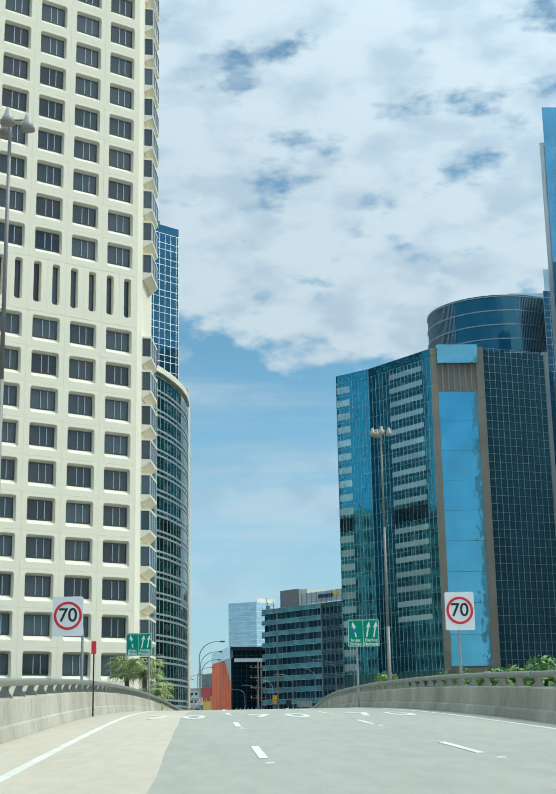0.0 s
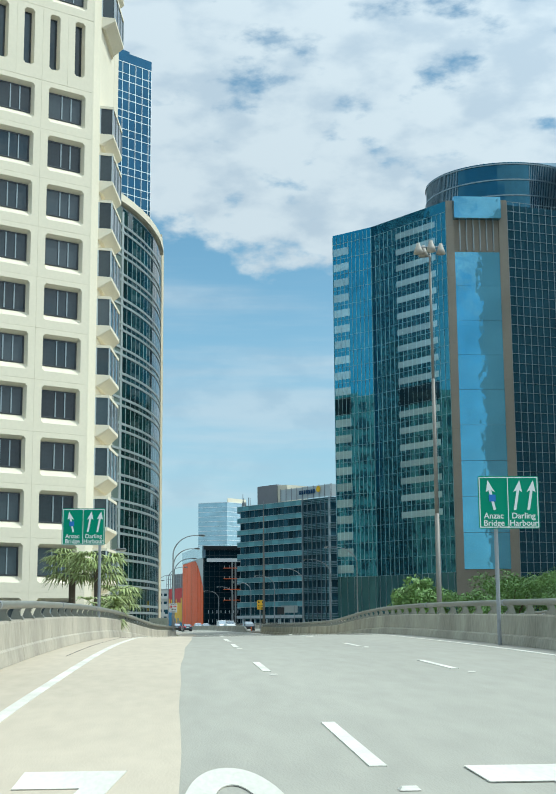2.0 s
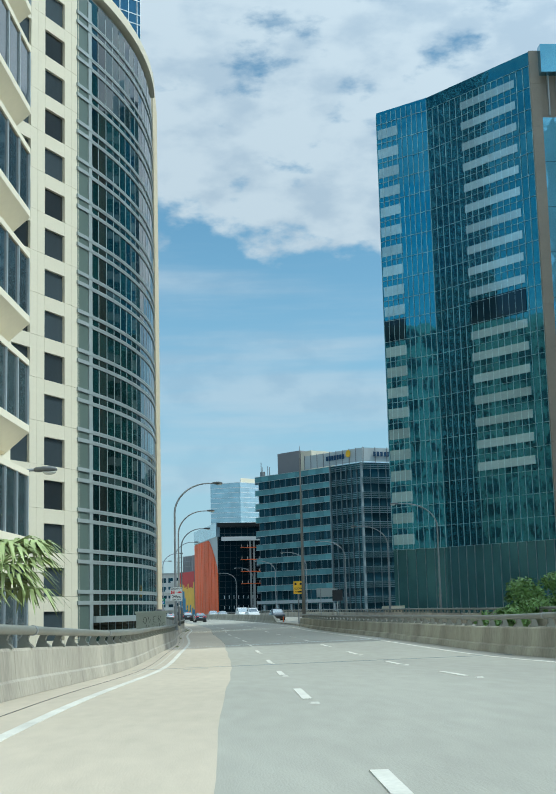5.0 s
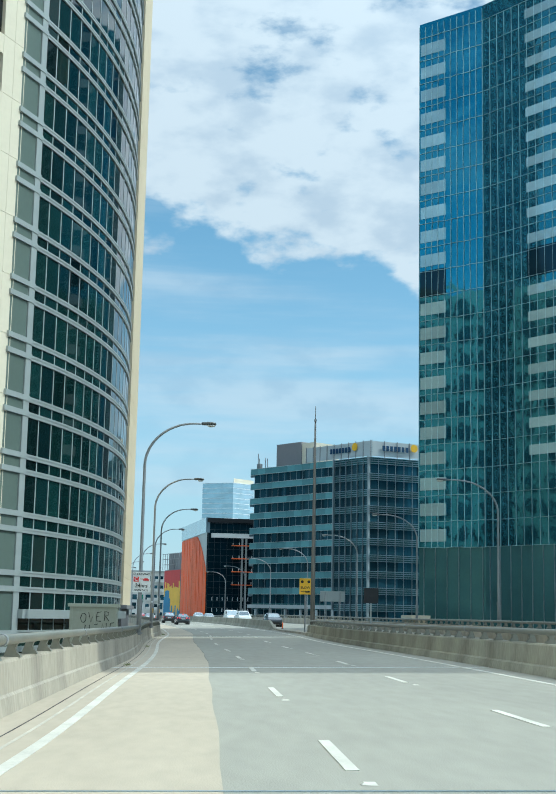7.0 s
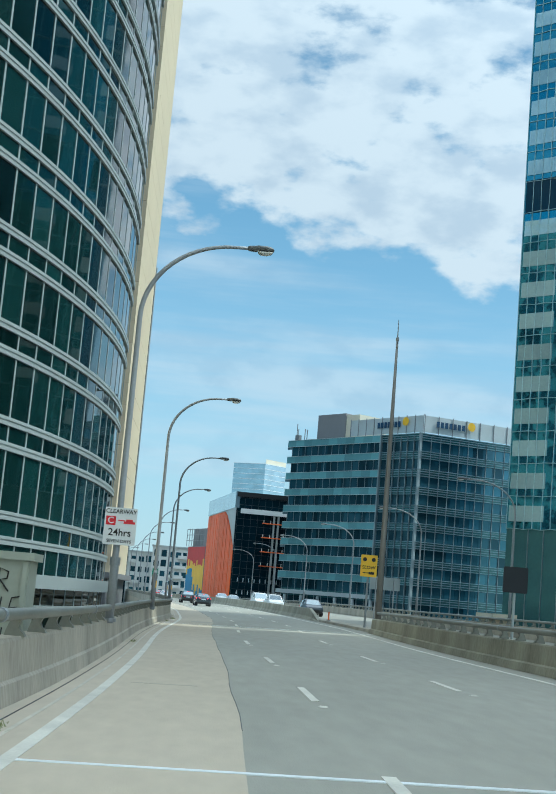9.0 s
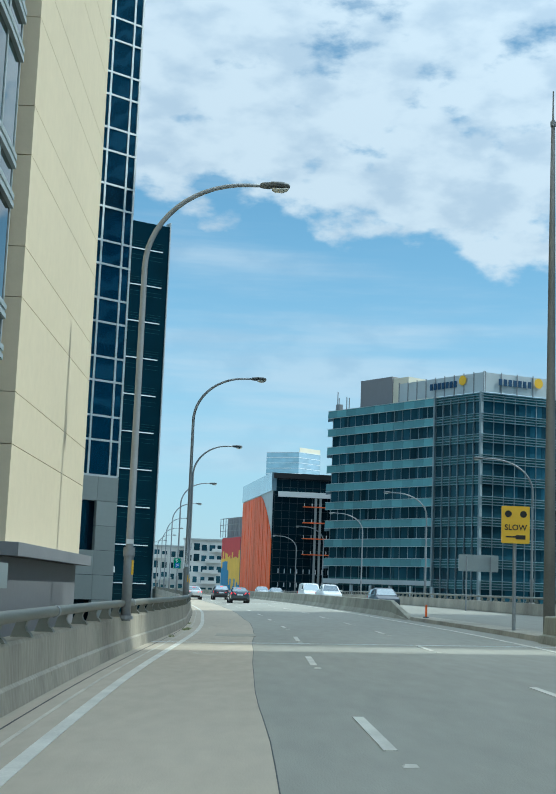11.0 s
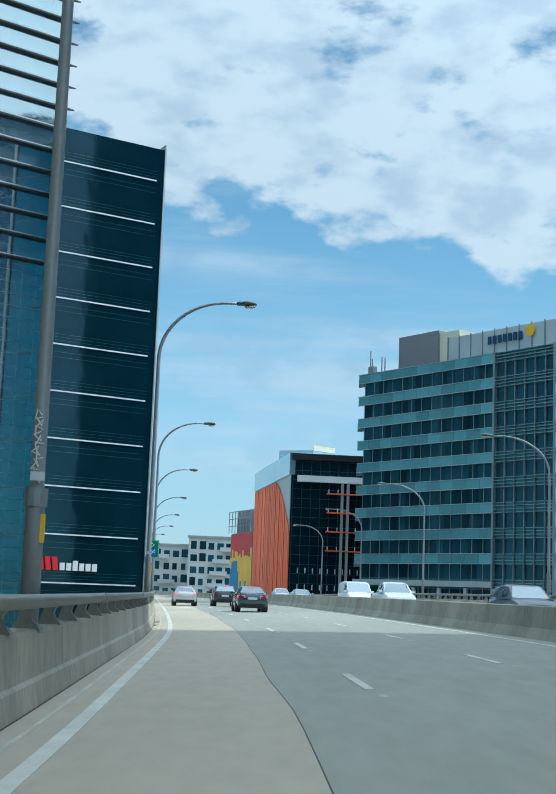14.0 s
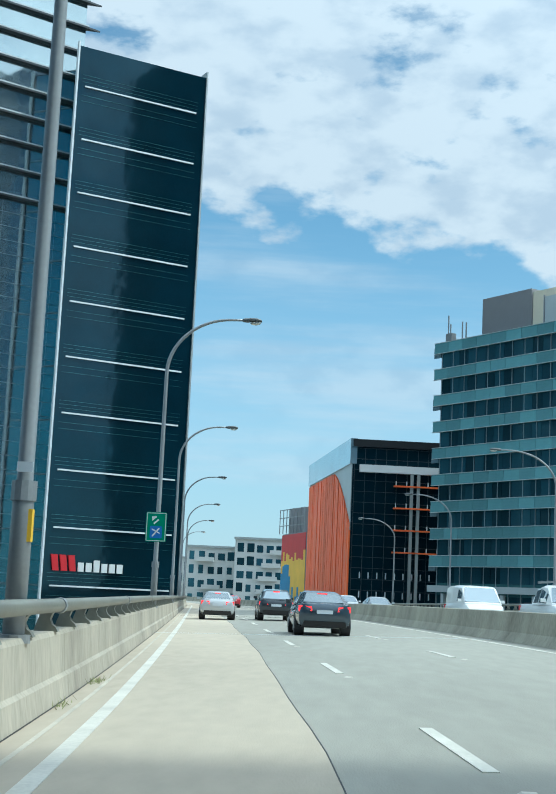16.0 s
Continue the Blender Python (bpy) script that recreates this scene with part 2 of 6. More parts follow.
M = {
    "concrete_road": material("concrete_road", (0.465, 0.402, 0.306), 0.85, var=0.2, scale=0.5, bump=0.15, bump_scale=50, stretch=(1, 0.25, 1)),
    "asphalt": material("asphalt", (0.320, 0.308, 0.258), 0.85, var=0.22, scale=0.4, bump=0.22, bump_scale=60, stretch=(1, 0.2, 1)),
    "line": material("road_paint", (0.60, 0.575, 0.50), 0.7, var=0.25, scale=3),
    "worn_line": material("worn_road_paint", (0.50, 0.465, 0.385), 0.8, var=0.3, scale=3),
    "patch": material("road_repair", (0.38, 0.35, 0.28), 0.9, var=0.2, scale=1.0, bump=0.4, bump_scale=40),
    "weed": material("dry_weed", (0.24, 0.26, 0.11), 0.8, var=0.4, island=0.8),
    "orange_plastic": material("orange_plastic", (0.85, 0.16, 0.03), 0.45, var=0.08),
    "parapet": material("parapet_concrete", (0.385, 0.35, 0.28), 0.85, var=0.48, scale=1.1, bump=0.4, bump_scale=12, stretch=(1, 1, 0.35)),
    "barrier": material("weathered_barrier_concrete", (0.31, 0.295, 0.23), 0.9, var=0.55, scale=1.3, bump=0.4, bump_scale=12, stretch=(1, 1, 0.3)),
    "rail": material("painted_rail", (0.22, 0.22, 0.185), 0.5, metal=0.3, var=0.2, scale=1.5, bump=0.1),
    "cream": material("cream_concrete", (0.75, 0.69, 0.54), 0.8, var=0.08, scale=0.5, bump=0.2, bump_scale=8),
    "beige": material("beige_panel", (0.70, 0.60, 0.42), 0.8, var=0.08, scale=0.4, bump=0.15, bump_scale=10),
    "grey_metal": material("grey_cladding", (0.42, 0.45, 0.45), 0.4, metal=0.4, var=0.12, scale=0.6),
    "band_metal": material("pale_grey_metal_band", (0.385, 0.425, 0.425), 0.45, metal=0.15, var=0.08, scale=0.6),
    "green_panel": material("grey_green_column_panel", (0.125, 0.165, 0.145), 0.35, var=0.1, scale=0.5),
    "return_glass": mirror_glass("deep_blue_glass", (0.055, 0.15, 0.21), 0.3, 0.3, metal=0.75, rough=0.06),
    "finned_glass": mirror_glass("pale_panel_glass", (0.43, 0.51, 0.53), 0.25, 0.3, metal=0.85, rough=0.05, var=0.08),
    "pale_mullion": material("pale_grey_mullion", (0.46, 0.50, 0.51), 0.45, metal=0.2, var=0.1),
    "dark_frame": material("dark_frame", (0.05, 0.055, 0.06), 0.4, metal=0.3, var=0.2),
    "white_frame": material("white_mullion", (0.78, 0.80, 0.80), 0.4, metal=0.1, var=0.06),
    "mullion": material("grey_mullion", (0.30, 0.35, 0.37), 0.35, metal=0.4, var=0.15),
    "bay_glass": mirror_glass("bay_window_glass", (0.075, 0.09, 0.095), 0.15, 0.8, metal=0.25, rough=0.05, var=0.6, pane=1.2),
    "win": mirror_glass("window_glass", (0.040, 0.052, 0.060), 0.15, 0.8, metal=0.0, rough=0.05, var=0.8, pane=1.5),
    "green_glass": mirror_glass("green_window_glass", (0.006, 0.023, 0.022), 0.10, 0.4, metal=0.0, rough=0.03, var=0.9, pane=2.0),
    "teal": mirror_glass("teal_mirror_glass", (0.085, 0.30, 0.41), 0.35, 0.5, metal=0.85, rough=0.04, pane=0.2),
    # darker teal: holds the dark reflection of the mirror tower's wide face
    "teal_dark": mirror_glass("dark_teal_glass", (0.078, 0.25, 0.315), 0.35, 0.5, metal=0.85, rough=0.05),
    "spandrel": mirror_glass("pale_spandrel_glass", (0.52, 0.68, 0.70), 0.6, 0.9, metal=0.45, rough=0.12, var=0.35, pane=0.5),
    "blue_panel": mirror_glass("blue_mirror_glass", (0.20, 0.46, 0.62), 0.25, 0.5, metal=0.85, rough=0.04, pane=0.1),
    "blue_tower": mirror_glass("blue_tower_glass", (0.16, 0.36, 0.55), 0.2, 0.3, metal=0.8, rough=0.05),
    "navy": mirror_glass("navy_glass", (0.032, 0.095, 0.165), 0.6, 0.3, metal=0.8, rough=0.05),
    "stone_brown": material("brown_stone", (0.31, 0.275, 0.22), 0.7, var=0.15, scale=0.6),
    "stone_grey": material("grey_stone", (0.40, 0.43, 0.41), 0.55, var=0.16, scale=0.5, bump=0.1, rand=0.5),
    "black_glass": mirror_glass("black_glass", (0.011, 0.040, 0.060), 0.3, 0.3, metal=0.55, rough=0.06),
    "white_line": material("white_fin", (0.75, 0.78, 0.80), 0.5, var=0.05),
    "light_glass": mirror_glass("pale_glass", (0.42, 0.56, 0.64), 0.15, 0.3, metal=0.6, rough=0.08),
    "sun_glass": mirror_glass("office_glass", (0.062, 0.155, 0.205), 0.3, 0.4, metal=0.6, rough=0.08, var=0.75, pane=1.2),
    "sun_panel": mirror_glass("green_spandrel_glass", (0.27, 0.54, 0.585), 0.2, 0.5, metal=0.4, rough=0.18, var=0.4, pane=0.8),
    "sunshade": material("blue_grey_sunshade", (0.25, 0.345, 0.395), 0.4, metal=0.3, var=0.1),
    "navy_ink": material("navy_sign_ink", (0.012, 0.06, 0.14), 0.5, var=0.05),
    "pale_grid": material("pale_teal_mullion", (0.46, 0.62, 0.64), 0.4, metal=0.2, var=0.2, scale=0.3),
    "grey_plant": material("grey_plant_room", (0.24, 0.24, 0.25), 0.7, var=0.1),
    "screen": material("roof_screen", (0.55, 0.60, 0.61), 0.5, metal=0.2, var=0.1),
    "orange": material("orange_cladding", (0.90, 0.165, 0.03), 0.5, var=0.34, scale=0.35, stretch=(1, 1, 0.25), rand=0.3),
    "black": material("black_metal", (0.015, 0.017, 0.02), 0.45, metal=0.2, var=0.2),
    "galv": material("galvanised_steel", (0.29, 0.305, 0.315), 0.45, metal=0.3, var=0.2, scale=2),
    "rust": material("weathered_steel", (0.23, 0.22, 0.20), 0.6, metal=0.4, var=0.25, scale=2),
    "lamp_white": material("lamp_housing", (0.36, 0.335, 0.29), 0.5, var=0.1),
    "lantern": material("lantern_housing", (0.13, 0.14, 0.145), 0.5, metal=0.2, var=0.15),
    "lens": material("lamp_lens", (0.55, 0.55, 0.5), 0.2, var=0.1),
    "green_sign": material("green_sign_face", (0.005, 0.24, 0.13), 0.5, var=0.06),
    "white_sign": material("white_sign_face", (0.78, 0.79, 0.78), 0.5, var=0.05),
    "red_sign": material("red_sign_ink", (0.60, 0.02, 0.03), 0.5, var=0.05),
    "black_ink": material("black_sign_ink", (0.015, 0.015, 0.015), 0.6, var=0.05),
    "blue_sign": material("blue_sign_ink", (0.03, 0.16, 0.50), 0.5, var=0.05),
    "yellow_sign": material("yellow_sign_face", (0.85, 0.52, 0.02), 0.5, var=0.05),
    "grass": material("paved_ground", (0.17, 0.165, 0.145), 0.95, var=0.35, scale=0.3),
    "leaf": material("tree_leaf", (0.16, 0.27, 0.07), 0.55, var=0.45, scale=0.5, island=0.8),
    "palm_leaf": material("palm_leaf", (0.31, 0.37, 0.13), 0.45, var=0.45, scale=0.5, island=0.8),
    "bark": material("bark", (0.12, 0.09, 0.06), 0.9, var=0.3, scale=3, bump=0.6, bump_scale=10),
    "apt": material("white_render", (0.60, 0.61, 0.59), 0.8, var=0.1, scale=0.4),
    "red_panel": material("red_panel", (0.50, 0.03, 0.03), 0.6, var=0.15),
    "yellow_panel": material("yellow_panel", (0.80, 0.50, 0.04), 0.6, var=0.15),
    "blue_panel_paint": material("blue_painted_panel", (0.04, 0.22, 0.42), 0.6, var=0.15),
    "base_stone": mirror_glass("dark_base_glass", (0.11, 0.25, 0.265), 0.2, 0.4, metal=0.5, rough=0.12),
    "silver": material("silver_car_paint", (0.60, 0.62, 0.62), 0.3, metal=0.4, var=0.03, coat=0.6),
    "white_car": material("white_car_paint", (0.78, 0.79, 0.78), 0.35, var=0.03, coat=0.6),
    "dark_car": material("dark_grey_car_paint", (0.05, 0.06, 0.07), 0.3, metal=0.5, var=0.05, coat=0.8),
    "slate_car": material("slate_car_paint", (0.075, 0.10, 0.125), 0.25, metal=0.6, var=0.05, coat=0.8),
    "red_car": material("red_car_paint", (0.45, 0.02, 0.03), 0.3, var=0.05, coat=0.8),
    "car_glass": material("car_window_glass", (0.27, 0.31, 0.33), 0.06, metal=0.7, var=0.1, spec=0.9),
    "tyre": material("tyre_rubber", (0.018, 0.018, 0.018), 0.8, var=0.2),
    "rim": material("alloy_rim", (0.45, 0.46, 0.47), 0.35, metal=0.8, var=0.1),
    "trim": material("black_trim", (0.02, 0.02, 0.022), 0.6, var=0.1),
    "tail": material("tail_lamp_red", (0.75, 0.02, 0.02), 0.25, var=0.1, emit=2.2),
    "head": material("head_lamp_glass", (0.75, 0.77, 0.78), 0.15, var=0.05),
    "plate": material("number_plate", (0.66, 0.70, 0.74), 0.5, var=0.05),
    "box_paint": material("grey_green_steel", (0.36, 0.38, 0.31), 0.6, var=0.15, scale=1.0),
}


# ---- mesh helpers ----
def part(name, bm, mat, parent=None, label="", smooth=False):
    """Links a bmesh as one mesh object under a thing or a part."""
    me = bpy.data.meshes.new(name)
    bm.to_mesh(me)
    bm.free()
    if smooth:
        me.polygons.foreach_set("use_smooth", [True] * len(me.polygons))
    for one in mat if isinstance(mat, (list, tuple)) else (mat,):
        me.materials.append(one)
    ob = new(name, me)
    ob.parent = parent
    if label:
        ob["label"] = label
    return ob


def thing(name, label, category, group="", kind="", at=None):
    ob = new(name)
    ob.empty_display_size = 0.5
    if at:
        ob.location = at
    return tagged(ob, label, category, group, kind)


def share(name, me, parent, m):
    ob = new(name, me)
    ob.parent = parent
    ob.matrix_local = m
    return ob


def quad_box(bm, corners, mat=0):
    """A box from its eight corners: four below, four above."""
    v = [bm.verts.new(c) for c in corners]
    for f in ((3, 2, 1, 0), (4, 5, 6, 7), (0, 1, 5, 4), (1, 2, 6, 5), (2, 3, 7, 6), (3, 0, 4, 7)):
        bm.faces.new([v[i] for i in f]).material_index = mat


def box(bm, x0, x1, y0, y1, z0, z1, mat=0):
    quad_box(bm, [(x0, y0, z0), (x1, y0, z0), (x1, y1, z0), (x0, y1, z0), (x0, y0, z1), (x1, y0, z1), (x1, y1, z1), (x0, y1, z1)], mat)


def prism(bm, pts, z0, z1, mat=0):
    lo, hi = [bm.verts.new((x, y, z0)) for x, y in pts], [bm.verts.new((x, y, z1)) for x, y in pts]
    n = len(pts)
    bm.faces.new(lo[::-1]).material_index = mat
    bm.faces.new(hi).material_index = mat
    for i in range(n):
        bm.faces.new((lo[i], lo[(i + 1) % n], hi[(i + 1) % n], hi[i])).material_index = mat


def tube(bm, pts, radii, sides=10, mat=0):
    """A round bar along points, with a radius at each; the rings are carried along without twist."""
    rings = []
    pts = [Vector(p) for p in pts]
    side = None
    for i, p in enumerate(pts):
        d = (pts[min(i + 1, len(pts) - 1)] - pts[max(i - 1, 0)]).normalized()
        if side is None:
            side = d.cross(Vector((0, 0, 1)) if abs(d.z) < 0.95 else Vector((0, 1, 0)))
        side = (side - d * side.dot(d)).normalized()
        other = d.cross(side)
        r = radii[i] if isinstance(radii, (list, tuple)) else radii
        rings.append([bm.verts.new(p + r * (math.cos(a) * side + math.sin(a) * other)) for a in (2 * math.pi * k / sides for k in range(sides))])
    for a, b in zip(rings, rings[1:]):
        for k in range(sides):
            bm.faces.new((a[k], a[(k + 1) % sides], b[(k + 1) % sides], b[k])).material_index = mat
    bm.faces.new(rings[0][::-1]).material_index = mat
    bm.faces.new(rings[-1]).material_index = mat


class Facade:
    """A vertical plane from p to q, seen from its outer side with p at the left: a along it, z up, d outwards."""

    def __init__(self, p, q):
        self.p = Vector((*p, 0))
        v = Vector((*q, 0)) - self.p
        self.length = v.length
        self.u = v.normalized()
        self.n = Vector((self.u.y, -self.u.x, 0))

    def pt(self, a, z, d=0.0):
        return self.p + self.u * a + self.n * d + Vector((0, 0, z))

    def box(self, bm, a0, a1, z0, z1, d0, d1, mat=0):
        # the two long sides run along the plane, d0 behind d1
        quad_box(bm, [self.pt(a0, z0, d1), self.pt(a1, z0, d1), self.pt(a1, z0, d0), self.pt(a0, z0, d0), self.pt(a0, z1, d1), self.pt(a1, z1, d1), self.pt(a1, z1, d0), self.pt(a0, z1, d0)], mat)

    def matrix(self, a, z, d=0.0):
        """Local x along the wall, y into the wall, z up."""
        m = Matrix((self.u, -self.n, (0, 0, 1))).transposed().to_4x4()
        m.translation = self.pt(a, z, d)
        return m


# ---- the road's line ----
EDGE_Y = [-80, 0, 35, 45, 53, 55, 66, 75, 77, 90, 100, 106, 114, 120, 123, 129, 140, 150, 160, 170, 184, 192, 200, 205, 208, 212, 219, 228, 234, 244, 250, 254, 262, 271, 285, 300, 400, 440, 520, 700]
EDGE_X = [0.52, -1.79, -2.45, -2.59, -2.65, -2.67, -2.77, -2.76, -2.78, -2.65, -2.42, -2.27, -2.01, -1.85, -1.81, -1.79, -1.73, -1.62, -1.67, -1.83, -2.19, -2.2, -2.14, -2.08, -2.05, -2.08, -2.18, -2.5, -2.78, -3.13, -3.46, -3.67, -4.31, -5.03, -6.23, -7.54, -16.52, -21.32, -36.32, -80.32]
RISE_Y = [-80, -2, 6.4, 17, 29, 41, 53, 65, 73, 85, 97, 109, 119.6, 131.6, 143.6, 155.6, 168, 180, 193, 205, 229, 253, 265, 277, 300, 700]
RISE = [-4.4, -1.25, -0.9, -0.5, -0.06, 0.33, 0.58, 0.78, 0.84, 0.9, 0.8, 0.52, 0.31, 0.27, 0.21, 0.15, 0.09, 0.06, 0.08, 0.08, 0.06, 0.08, 0.11, 0.14, 0.16, 0.16]
BANK_Y, BANK = [-80, 70, 107, 180, 320, 420, 700], [0.0, 0.0, 0.013, 0.024, 0.024, 0.0, 0.0]
STEP = 1.0
YS = np.arange(-80, 700, STEP)
_k = np.ones(15) / 15
_x, _z, _b = (np.convolve(np.pad(np.interp(YS, a, b), 7, mode="edge"), _k, "valid") for a, b in ((EDGE_Y, EDGE_X), (RISE_Y, RISE), (BANK_Y, BANK)))
_h = np.arctan2(np.gradient(_x), np.gradient(YS))


def road(y, u=0.0, dz=0.0):
    """The place at y along the road, u metres right of the left edge line and dz above the road."""
    x, z, h, bank = (float(np.interp(y, YS, row)) for row in (_x, _z, _h, _b))
    return Vector((x + u * math.cos(h), y - u * math.sin(h), z + dz + bank * (u - 1.7)))


def verge(y):
    """How much further out the left parapet stands where the shoulder is wide."""
    return float(np.interp(y, [-80, 96, 122, 140, 155, 200, 212, 220, 700], [-0.62, -0.66, -0.48, -0.32, -0.14, -0.22, -0.08, 0.0, 0.0]))


def road_turn(y):
    return -float(np.interp(y, YS, _h))


def ribbon(bm, y0, y1, profile, step=2.0, mat=0, closed=True, side=False):
    """Sweeps a profile of (u, dz) along the road."""
    n = max(1, round((y1 - y0) / step))
    rows = []
    for i in range(n + 1):
        y = y0 + (y1 - y0) * i / n
        rows.append([bm.verts.new(road(y, (u(y) if callable(u) else u) + (verge(y) if side else 0.0), dz)) for u, dz in profile])
    m = len(profile)
    for a, b in zip(rows, rows[1:]):
        for k in range(m if closed else m - 1):
            bm.faces.new((a[k], a[(k + 1) % m], b[(k + 1) % m], b[k])).material_index = mat
    if closed and m > 2:
        bm.faces.new(rows[0])
        bm.faces.new(rows[-1][::-1])
    bmesh.ops.recalc_face_normals(bm, faces=bm.faces)


# ---- ground and road ----
GROUND = -9.0
bm = bmesh.new()
g = [bm.verts.new((x, y, GROUND)) for x, y in ((-3000, -600), (3000, -600), (3000, 4500), (-3000, 4500))]
bm.faces.new(g)
tagged(part("ground", bm, M["grass"]), "wide dull ground far below the elevated road", "ground", kind="structure")

DASH1, DASH2, RIGHT_LINE = 3.30, 6.45, 9.55
DASHES = {
    DASH1: [5 + 12 * k for k in range(-5, 6)] + [73, 85, 96.8, 107.8, 119.5, 131.5, 143.4, 155.2, 167, 179.4] + [193 + 12 * k for k in range(24)],
    DASH2: [5.3 + 12 * k for k in range(-5, 6)] + [80.5, 92.5, 102.7, 113.0, 124.7, 136.8, 148.7, 160, 171.5, 184.5] + [199.8 + 12 * k for k in range(24)],
}


def SEAM(y):
    """Where the concrete lane meets the asphalt."""
    return float(np.interp(y, [-80, 46, 61, 75, 110, 120, 155, 185, 205, 222, 250, 275, 700], [1.85, 1.87, 1.97, 2.16, 2.18, 2.07, 2.06, 2.2, 2.0, 2.1, 2.1, 2.25, 2.25])) + 0.03 * math.sin(y * 0.55) * math.sin(y * 0.13) + 0.012 * math.sin(y * 2.9)


bm = bmesh.new()
ribbon(bm, -70, 690, [(-0.97, 0), (SEAM, 0), (SEAM, -0.9), (-0.97, -0.9)])
ribbon(bm, -70, 130, [(-1.75, -0.003), (-0.97, -0.003), (-0.97, -0.9), (-1.75, -0.9)])
lane_slab = tagged(part("road", bm, M["concrete_road"]), "pale concrete lane of an elevated motorway", "road", kind="structure")
bm = bmesh.new()
ribbon(bm, -70, 690, [(SEAM, -0.004), (10.9, -0.004), (10.9, -0.9), (SEAM, -0.9)])
carriageway = tagged(part("road", bm, M["asphalt"]), "grey asphalt carriageway of an elevated motorway", "road", kind="structure")
bm = bmesh.new()
ribbon(bm, 60, 690, [(10.9, -0.02), (21.6, -0.02), (21.6, -0.9), (10.9, -0.9)], step=4)
far_way = tagged(part("road", bm, M["asphalt"]), "grey asphalt carriageway for oncoming traffic", "road", kind="structure")


def strip(bm, y0, y1, u0, u1, dz=0.006, step=2.0):
    ribbon(bm, y0, y1, [(u0, dz), (u1, dz), (u1, dz - 0.01), (u0, dz - 0.01)], step)


for name, u in (("edge_line", 0.08), ("edge_line", RIGHT_LINE)):
    bm = bmesh.new()
    strip(bm, -70, 600, u - 0.075, u + 0.075)
    tagged(part(name, bm, M["line"]), "solid white edge line on the road", "road marking", kind="structure")
for u, starts in DASHES.items():
    for y in starts:
        bm = bmesh.new()
        strip(bm, y, y + 3.2, u - 0.065, u + 0.065, step=3.2)
        tagged(part("lane_dash", bm, M["line"]), "short white lane dash on the road", "road marking", "lane dashes", kind="structure")

# dark sealed joints: between slab and asphalt, and along the foot of the parapet
bm = bmesh.new()
ribbon(bm, 150, 420, [(lambda y: SEAM(y) - 0.004, 0.003), (lambda y: SEAM(y) + 0.007, 0.003), (lambda y: SEAM(y) + 0.007, -0.01), (lambda y: SEAM(y) - 0.004, -0.01)])
tagged(part("sealed_joint", bm, M["trim"]), "dark sealed joint between concrete and asphalt", "joint", kind="structure")
bm = bmesh.new()
strip(bm, 60, 420, -0.523, -0.503, 0.004)
tagged(part("sealed_joint", bm, M["trim"]), "dark joint along the foot of the parapet", "joint", kind="structure")

# metal joints across the deck
for y, mat, w in ((85.2, "black", 0.10), (117.9, "mullion", 0.07), (146.2, "white_frame", 0.12), (203.0, "white_frame", 0.10), (285.5, "white_frame", 0.12), (322.0, "black", 0.08)):
    bm = bmesh.new()
    strip(bm, y, y + w, -0.8, 10.4, 0.005, step=w)
    tagged(part("expansion_joint", bm, M[mat]), "thin metal expansion joint across the road", "joint", kind="structure")

# faint gutter line, raised markers, patches and covers on the deck
bm = bmesh.new()
strip(bm, 112, 400, -0.30, -0.25, 0.004)
tagged(part("gutter_line", bm, M["worn_line"]), "faint worn pale line beside the gutter", "road marking", kind="structure")
for u, starts in DASHES.items():
    for y in starts:
        o = road(y - 1.1, u + 0.03)
        bm = bmesh.new()
        quad_box(bm, [o + Vector(v) for v in ((-0.07, -0.06, 0), (0.07, -0.06, 0), (0.07, 0.06, 0), (-0.07, 0.06, 0), (-0.05, -0.03, 0.02), (0.05, -0.03, 0.02), (0.05, 0.03, 0.02), (-0.05, 0.03, 0.02))])
        tagged(part("road_stud", bm, M["line"]), "small white raised stud on the road", "road stud", "road studs", kind="structure")
for y, u, w, l in ((141.0, 0.9, 0.35, 0.5), (216.4, 0.95, 0.55, 0.55), (196.8, 1.3, 0.55, 0.55), (245.3, 0.95, 0.5, 0.5), (63.0, 1.1, 0.5, 0.5)):
    bm = bmesh.new()
    o = road(y, u)
    n = 20
    outer = [bm.verts.new(o + Vector((w * math.cos(a), l * math.sin(a), 0.005))) for a in (2 * math.pi * k / n for k in range(n))]
    inner = [bm.verts.new(o + Vector((0.9 * w * math.cos(a), 0.9 * l * math.sin(a), 0.006))) for a in (2 * math.pi * k / n for k in range(n))]
    for k in range(n):
        bm.faces.new((outer[k], outer[(k + 1) % n], inner[(k + 1) % n], inner[k]))
    tagged(part("cover_ring", bm, M["worn_line"]), "worn round cover rim in the concrete lane", "road cover", kind="structure")
for y, u0, u1, l in ((157.0, 0.4, 1.5, 0.12), (208.0, 0.82, 2.08, 2.3), (219.1, 0.5, 0.9, 0.06), (116.4, 0.75, 1.45, 0.5)):
    bm = bmesh.new()
    strip(bm, y, y + l, u0, u1, 0.003, step=max(l / 3, 0.05))
    tagged(part("road_patch", bm, M["patch"]), "dark repair patch in the road surface", "road patch", kind="structure")


def panels(owner, profile, y0, y1, length, mat, side=False, name="parapet_panel"):
    """Precast lengths of a barrier, each with a narrow joint to the next."""
    y = y0
    while y < y1 - 0.5:
        bm = bmesh.new()
        ribbon(bm, y + 0.008, min(y + length, y1) - 0.008, profile, step=2.0, side=side)
        part(name, bm, mat, owner)
        y += length


